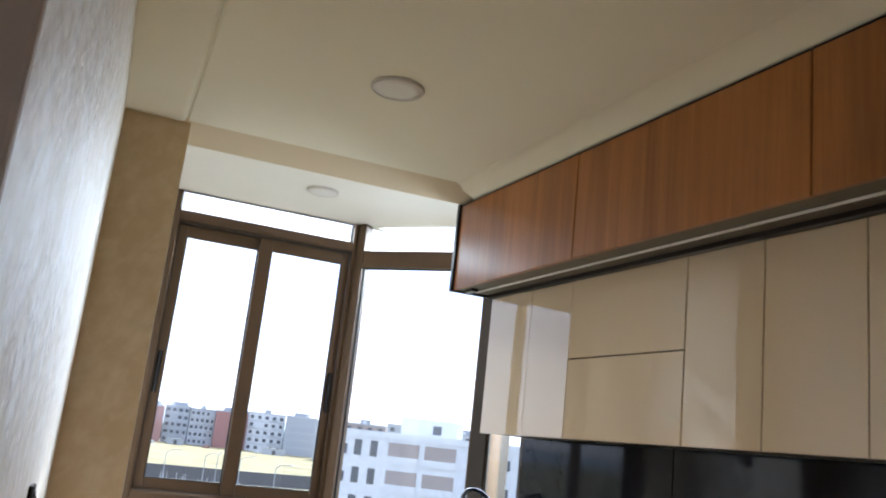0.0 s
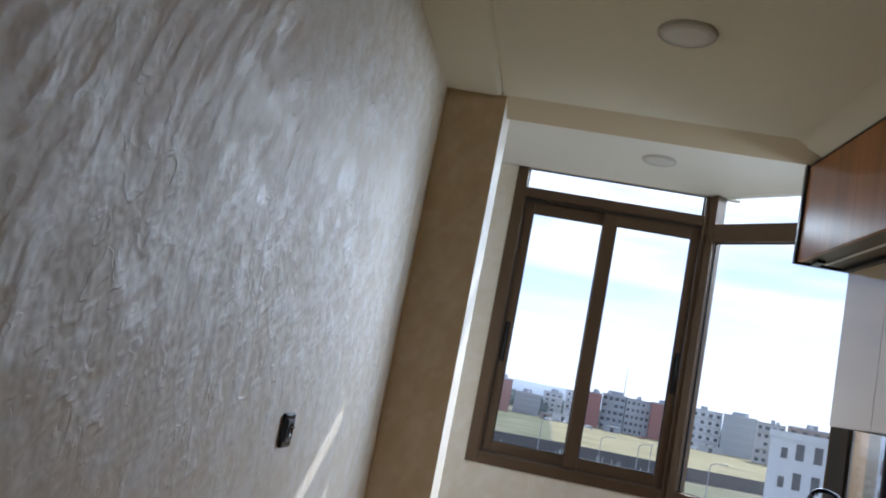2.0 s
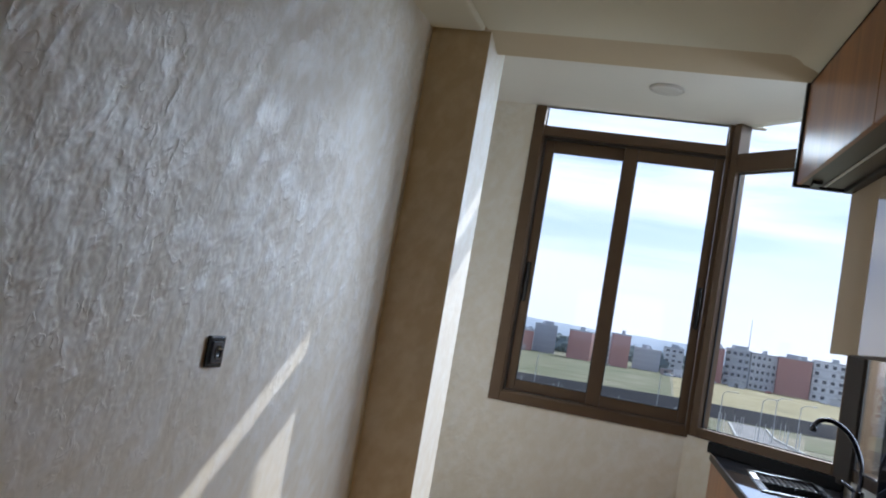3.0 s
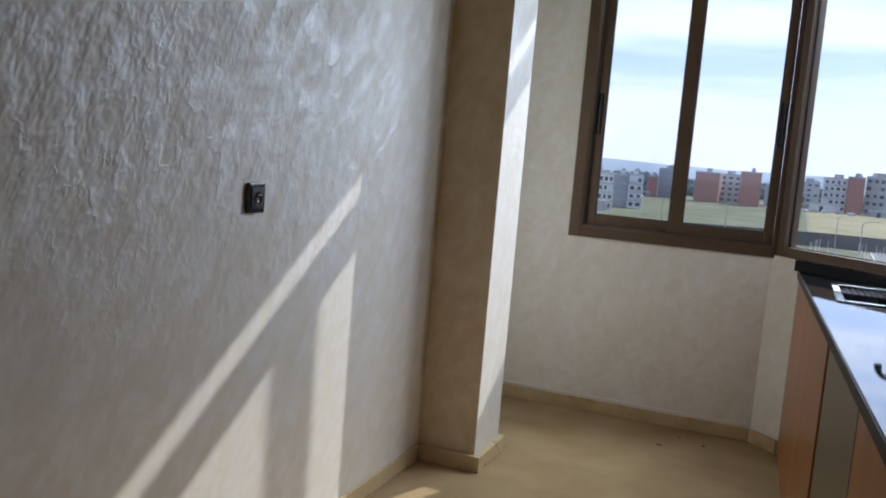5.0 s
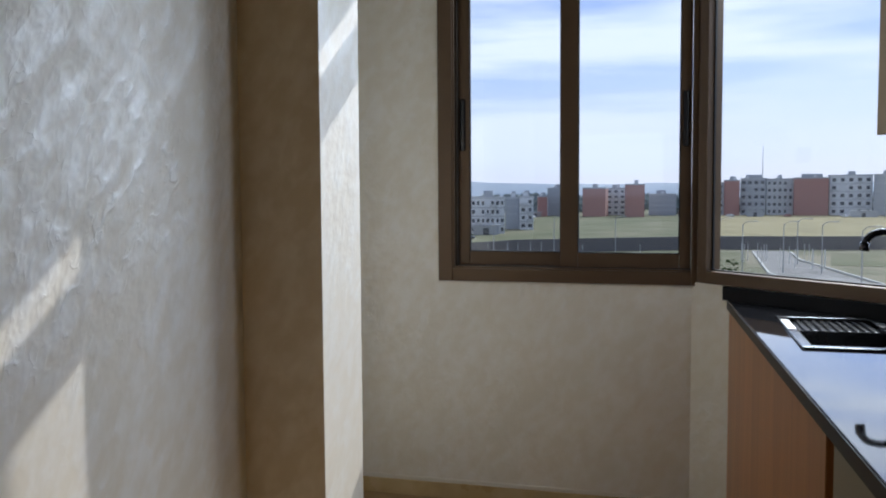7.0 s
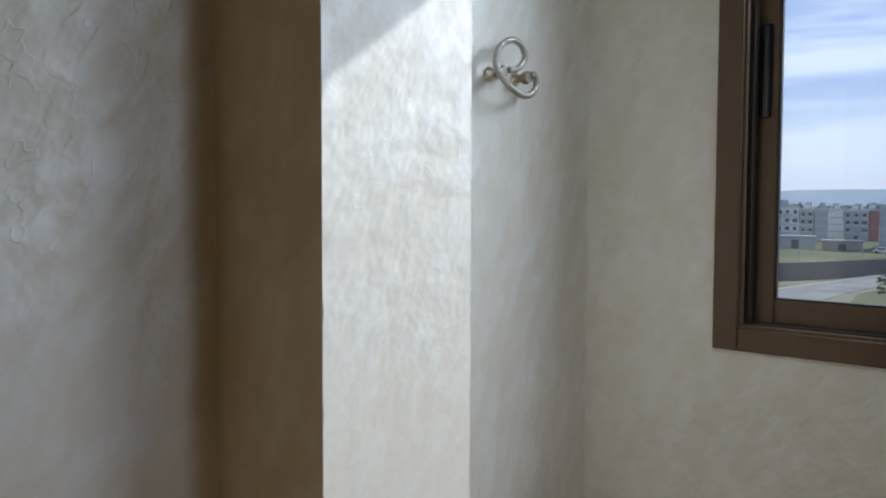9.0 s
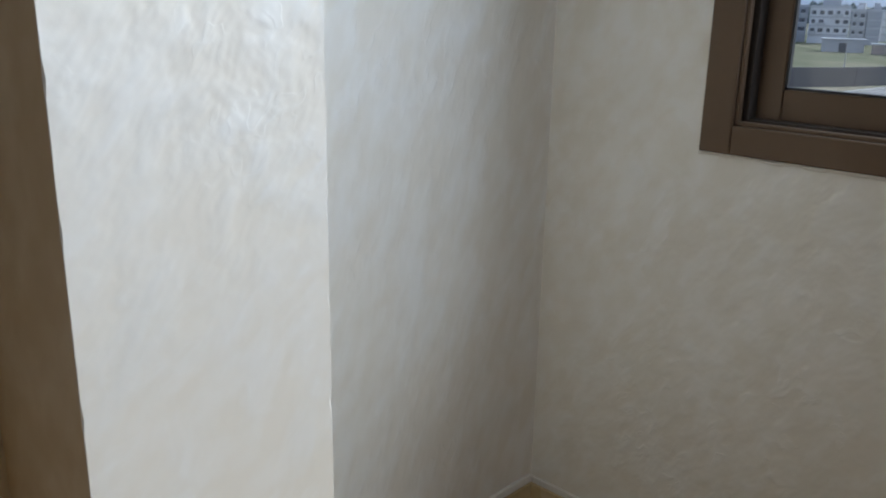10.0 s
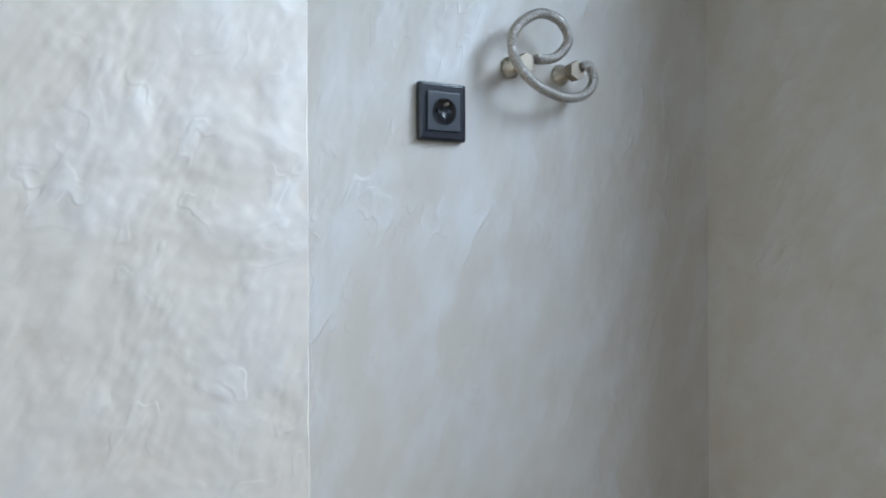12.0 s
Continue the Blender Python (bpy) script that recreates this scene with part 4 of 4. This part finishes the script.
def house(a0, a1, dist, top_el, tone, storeys, cols, seed, balcony=False):
    r = random.Random(seed)
    p, q = far(a0, dist), far(a1, dist)
    width = (q - p).length
    height = EYE.z + dist * math.tan(radians(top_el)) - GZ
    deep = r.uniform(11, 15)
    m = Matrix.Translation(((p.x + q.x) / 2, (p.y + q.y) / 2, GZ)) @ Matrix.Rotation(math.atan2(q.y - p.y, q.x - p.x) + radians(r.uniform(-7, 7)), 4, "Z")
    h = holder("apartment_block", m, "distant %s apartment block with flat roof" % {"white": "white", "grey": "grey concrete", "pale": "pale", "red": "red brick", "brown": "brown", "pink": "pink"}[tone], "building", "distant apartment blocks")
    part("wall", boxes((-width / 2, width / 2, 0, deep, 0, height), turn=m), FACADES[tone], h)
    rf = part("roof", boxes((-width / 2 - 0.15, width / 2 + 0.15, -0.15, deep + 0.1, height, height + 0.7), turn=m), FACADES["pale" if tone in ("grey", "white") else "grey"], h)
    part("stair_house", boxes((r.uniform(-width / 3, 0), r.uniform(1, width / 3), 3, 7, height + 0.7, height + 2.6), turn=m), FACADES["grey"], rf)
    if tone in ("grey", "white", "pale"):
        for k in range(1, storeys):
            z = height * k / storeys
            part("floor_band", boxes((-width / 2 + 0.05, width / 2 - 0.05, -0.14, -0.01, z - 0.18, z + 0.18), turn=m), FACADES["grey" if tone == "white" else "pale"], h)
    if r.random() < 0.6:
        x = r.uniform(-width / 3, width / 3)
        part("water_tank", boxes((x - 0.8, x + 0.8, 1.2, 2.8, height + 0.7, height + 2.0), turn=m), FACADES["white"], rf)
    if cols:
        gap, sh = width / cols, height / storeys
        for s in range(storeys):
            for c in range(cols):
                if r.random() < 0.12:
                    continue
                x = -width / 2 + gap * (c + 0.5)
                w = min(gap * r.choice((0.22, 0.27, 0.31)), 1.0)
                z = sh * s + sh * 0.30
                wd = part("window", boxes((x - w, x + w, -0.10, -0.02, z, z + sh * 0.44), turn=m), M_PANE, h)
                if tone != "white":
                    part("sill", boxes((x - w - 0.25, x + w + 0.25, -0.28, -0.02, z - 0.28, z - 0.02), turn=m), FACADES["white"], wd)
        if balcony:
            for s in range(1, storeys):
                x = -width / 2 + gap * r.choice(range(cols)) + gap / 2
                part("balcony", boxes((x - gap * 0.6, x + gap * 0.6, -1.1, -0.12, sh * s, sh * s + 1.0), turn=m), FACADES["pale"], h)
    return h


LEFT = [(-29, -26.6, 300, -.30, "pale", 4, 4), (-26.5, -24, 300, -.40, "white", 4, 5), (-23.8, -21.5, 305, -.30, "grey", 4, 4), (-21.4, -19.2, 300, -.35, "white", 4, 5), (-19.15, -18.35, 300, -.50, "grey", 4, 2),
        (-18.3, -17.55, 300, -.50, "grey", 4, 0), (-17.5, -16.75, 330, -.50, "white", 4, 0), (-16.7, -15.35, 305, -.55, "grey", 4, 3), (-15.3, -14.8, 305, -.50, "red", 4, 0), (-14.75, -13.1, 250, -.30, "grey", 4, 0), (-13.05, -10.8, 270, -.30, "white", 4, 7)]
MID = [(-10.75, -9.85, 305, -.30, "grey", 4, 0), (-9.8, -8.9, 300, -.25, "white", 4, 2), (-8.6, -8.0, 474, -.2, "red", 3, 0), (-7.95, -6.5, 489, .35, "grey", 4, 0),
       (-5.7, -4.2, 469, .33, "red", 5, 0), (-4.15, -2.9, 494, .30, "pale", 5, 3), (-2.85, -1.7, 462, .55, "red", 5, 0), (-1.4, .3, 494, -.1, "grey", 4, 0), (.5, 1.7, 540, .25, "pale", 5, 3)]
RIGHT = [(1.9, 3.2, 506, .60, "white", 5, 4), (3.25, 4.15, 501, .75, "red", 5, 0), (4.2, 5.7, 506, .85, "grey", 5, 4), (5.75, 7.3, 506, .80, "pale", 5, 5), (7.35, 9.3, 501, .85, "red", 5, 0),
         (9.35, 11.7, 506, .98, "white", 5, 5), (11.75, 13.7, 501, 1.0, "grey", 5, 0), (13.75, 15.4, 460, .90, "pale", 5, 4), (15.5, 18.2, 425, 1.0, "brown", 5, 4), (18.3, 21.8, 402, 1.2, "grey", 5, 5), (22, 26, 391, 1.0, "pale", 5, 6)]
for i, row in enumerate(LEFT + MID + RIGHT):
    house(*row, seed=i, balcony=row[4] in ("white", "pale"))

# low sheds and plots before the blocks
for i, (a0, a1, d, hh, tone) in enumerate([(-20.5, -18.2, 250, 3.2, "grey"), (-17.8, -15.6, 245, 2.4, "brown"), (-12.9, -11.2, 262, 2.8, "grey"), (-10.6, -9.3, 455, 3, "white"), (-9.2, -8.4, 460, 2.6, "brown"), (0.4, 1.1, 470, 3.2, "brown"), (1.2, 2.6, 478, 4, "white"), (4.6, 5.6, 474, 3, "grey"), (10.5, 12, 470, 3, "pale")]):
    p, q = far(a0, d), far(a1, d)
    m = Matrix.Translation(((p.x + q.x) / 2, (p.y + q.y) / 2, GZ)) @ Matrix.Rotation(math.atan2(q.y - p.y, q.x - p.x), 4, "Z")
    w = (q - p).length / 2
    sh = holder("shed", m, "low %s shed at the field's edge" % tone, "shed", "sheds")
    part("wall", boxes((-w, w, 0, 5, 0, hh), turn=m), FACADES[tone], sh)
    part("roof", boxes((-w - 0.3, w + 0.3, -0.4, 5.3, hh, hh + 0.25), turn=m), FACADES["grey"], sh)
    part("door", boxes((-0.9, 0.9, -0.06, -0.01, 0.0, hh * 0.75), turn=m), M_PANE, sh)

# the white block close by
WB = Matrix.Translation(far(20.2, 104)) @ Matrix.Rotation(radians(-33), 4, "Z")
wb = holder("white_block", WB, "white rendered apartment block with loggias close by", "building")
HB = 13.2
part("wall", boxes((-11, 13, 0, 14, 0, HB), turn=WB), FACADES["white"], wb)
part("parapet", boxes((-11.15, 13.15, -0.15, 0.1, HB - 0.2, HB + 0.55), (-11.15, -10.9, 0.1, 14.1, HB - 0.2, HB + 0.55), (12.9, 13.15, 0.1, 14.1, HB - 0.2, HB + 0.55), (-10.9, 12.9, 13.9, 14.1, HB - 0.2, HB + 0.55), turn=WB), FACADES["white"], wb)
stair = part("stair_house", boxes((-4, 3.2, 6, 11, HB, HB + 2.7), turn=WB), FACADES["white"], wb)
part("stair_window", boxes((0.2, 1.3, 5.93, 5.99, HB + 0.9, HB + 2.0), turn=WB), M_PANE, stair)
for s in range(4):
    z = 3.25 * s + 0.5
    for x, w, hh, y in ((-9.3, 0.35, 1.5, 0), (-7.6, 0.45, 2.3, 0), (-5.6, 0.45, 2.3, 0), (7.6, 0.5, 1.5, 0), (10.4, 0.6, 1.5, 0)):
        part("window", boxes((x - w, x + w, -0.08, -0.015, z + 0.5, z + 0.5 + hh * 0.8), turn=WB), M_PANE, wb)
    for x in (-1.9, 2.6):
        # no recess here: a brown sheet on the wall paints the loggia's shade
        lg = part("loggia", boxes((x - 1.9, x + 1.9, -0.09, -0.015, z, z + 2.35), turn=WB), FACADES["brown"], wb, "flat brown sheet painted as the shade in a loggia")
        part("loggia_parapet", boxes((x - 1.9, x + 1.9, -0.22, -0.10, z - 0.1, z + 0.75), turn=WB), FACADES["white"], lg)

# far ridge
bm = bmesh.new()
prev = None
for i in range(121):
    az = -60 + i
    h = 38 + 10 * noise.noise(Vector((az * 0.11, 3.1, 0))) + 5 * noise.noise(Vector((az * 0.5, 7.7, 0))) + 6 * math.exp(-((az + 18) / 9) ** 2)
    b0, t0, k0 = far(az, 2900), far(az, 3100, GZ + max(h, 14) + 10), far(az, 3600, GZ - 1)
    row = [bm.verts.new(b0), bm.verts.new(t0), bm.verts.new(k0)]
    if prev:
        for j in range(2):
            bm.faces.new((prev[j], row[j], row[j + 1], prev[j + 1]))
    prev = row
thing("backdrop_hills", bm, M_HILL, "line of far hills with blue haze in their colour", "hills", S, True)

# belts of trees and low roofs beyond the blocks
# tree greens greyed and lightened to include the haze
M_WOODS = earth("hazed_far_trees", (0.12, 0.15, 0.15), (0.155, 0.185, 0.185), (0.20, 0.23, 0.225), 0.05)
rnd = random.Random(5)
bm = bmesh.new()
for i in range(520):
    a, d = rnd.uniform(-32, 26), rnd.choice((rnd.uniform(540, 700), rnd.uniform(700, 1500)))
    s = rnd.uniform(2.0, 4.2) * (1 + d / 1500)
    c = far(a, d)
    for j in range(3):
        o3 = Vector((rnd.gauss(0, s), rnd.gauss(0, s), s * rnd.uniform(0.4, 1.3)))
        got = bmesh.ops.create_icosphere(bm, subdivisions=1, radius=s * rnd.uniform(0.6, 1.1), matrix=Matrix.Translation(c + o3))
        for v in got["verts"]:
            v.co += Vector((rnd.uniform(-1, 1), rnd.uniform(-1, 1), rnd.uniform(-1, 1))) * s * 0.3
thing("far_woods", bm, M_WOODS, "dark green woods far beyond the blocks, haze mixed into their colour", "woods", "stuff")
rnd = random.Random(8)
for i in range(26):
    a, d = rnd.uniform(-20, 2), rnd.uniform(560, 1300)
    m = Matrix.Translation(far(a, d)) @ Matrix.Rotation(rnd.uniform(-0.4, 0.4), 4, "Z")
    w, hh = rnd.uniform(7, 14), rnd.uniform(5, 10)
    v = holder("village_house", m, "small pale house far off among trees", "house", "village houses")
    part("wall", boxes((-w, w, 0, 9, 0, hh), turn=m), FACADES[rnd.choice(("white", "pale", "pale", "pink", "grey"))], v)
    part("roof", boxes((-w - 0.3, w + 0.3, -0.3, 9.3, hh, hh + 0.6), turn=m), FACADES["grey"], v)

# lamp posts, mast, shrubs
posts = [(-19, 161), (-15.5, 170), (-11.5, 171), (-7.5, 171), (-3.5, 171), (0.5, 169), (3.0, 161), (4.4, 142), (6.8, 142), (7.6, 159), (9.0, 142), (11.2, 124)]
proto = None
for i, (a, d) in enumerate(posts):
    m = Matrix.Translation(far(a, d))
    if proto is None:
        proto = holder("street_lamp", m, "thin grey street lamp post beside the road", "street lamp", "street lamps")
        part("pole", tube([m @ Vector((0, 0, -0.1)), m @ Vector((0, 0, 3.5)), m @ Vector((0, 0, 7.5))], [0.10, 0.08, 0.06], 8, 2), M_POLE, proto)
        part("arm", tube([m @ Vector((0, 0, 7.4)), m @ Vector((0.6, -0.3, 7.9)), m @ Vector((1.6, -0.6, 8.0))], 0.05, 8, 3), M_POLE, proto)
        part("head", boxes((1.5, 2.2, -0.85, -0.55, 7.93, 8.05), bevel=0.03, turn=m), M_POLE, proto)
    else:
        copy_thing(proto, m)
m = Matrix.Translation(far(5.5, 512))
thing("radio_mast", tube([m @ Vector((0, 0, 0)), m @ Vector((0, 0, 20)), m @ Vector((0, 0, 38))], [0.35, 0.25, 0.12], 6, 2), M_POLE, "thin radio mast behind the blocks", "mast")

rnd = random.Random(11)
bm = bmesh.new()
for i in range(260):
    a = rnd.uniform(-15, 4.4)
    d = rnd.choice((rnd.uniform(92, 168), rnd.uniform(135, 167)))
    s = rnd.uniform(0.15, 0.5)
    c = far(a, d)
    for j in range(5):
        o = Vector((rnd.gauss(0, s * 0.5), rnd.gauss(0, s * 0.5), s * rnd.uniform(0.1, 0.8)))
        got = bmesh.ops.create_icosphere(bm, subdivisions=1, radius=s * rnd.uniform(0.35, 0.6), matrix=Matrix.Translation(c + o))
        for v in got["verts"]:
            v.co += Vector((rnd.uniform(-1, 1), rnd.uniform(-1, 1), rnd.uniform(-1, 1))) * s * 0.14
thing("weeds_and_shrubs", bm, M_LEAF, "scattered dark green weeds and shrubs", "shrubs", "stuff")


# pale marker posts along the roads
M_STAKE = paint("white_post_paint", (0.62, 0.62, 0.60), 0.6)
rnd = random.Random(17)
proto = None
for i in range(34):
    a, d = (rnd.uniform(1.5, 9.5), rnd.uniform(147, 168)) if i < 24 else (rnd.uniform(-12, -1), rnd.uniform(154, 168))
    m = Matrix.Translation(far(a, d))
    if proto is None:
        proto = holder("marker_post", m, "thin white marker post beside the road", "post", "marker posts")
        part("shaft", tube([m @ Vector((0, 0, -0.1)), m @ Vector((0.02, 0, 1.6)), m @ Vector((0, 0.02, 3.2))], 0.055, 6, 2), M_STAKE, proto)
        part("foot", boxes((-0.15, 0.15, -0.15, 0.15, -0.1, 0.12), bevel=0.02, turn=m), M_KERB, proto)
    else:
        copy_thing(proto, m)


# parked cars at the field's far edge
def car(az, d, tone, turn):
    m = Matrix.Translation(far(az, d)) @ Matrix.Rotation(radians(turn), 4, "Z")
    c = holder("parked_car", m, "small %s parked car far off by the houses" % tone, "car", "parked cars")
    body = prism([(-2.1, 0.35), (2.1, 0.35), (2.1, 0.85), (1.2, 0.95), (0.7, 1.45), (-1.2, 1.45), (-1.7, 0.95), (-2.1, 0.9)], -0.85, 0.85)
    bmesh.ops.transform(body, matrix=m @ Matrix.Rotation(radians(90), 4, "X"), verts=body.verts)
    part("body", body, FACADES[tone], c)
    for x in (-1.3, 1.3):
        for y in (-0.78, 0.78):
            part("wheel", lathe([(0, -0.1), (0.32, -0.1), (0.32, 0.1), (0, 0.1)], m @ pose(x, y, 0.32, 90, 0, 0), 12), M_RUBBER, c)
    part("side_window", boxes((-1.1, 0.7, -0.88, -0.86, 0.98, 1.36), turn=m), M_PANE, c)


for i, (a, d, tone) in enumerate([(-14.5, 236, "white"), (-13.9, 237, "white"), (-13.3, 238, "grey"), (2.1, 465, "white"), (2.9, 468, "grey"), (10.2, 468, "white"), (-9.0, 445, "white"), (0.9, 462, "white"), (1.5, 458, "grey"), (3.6, 470, "white"), (7.0, 468, "red"), (-14.4, 262, "grey"), (-17.2, 255, "white"), (-12.6, 285, "white")]):
    car(a, d, tone, i * 23)
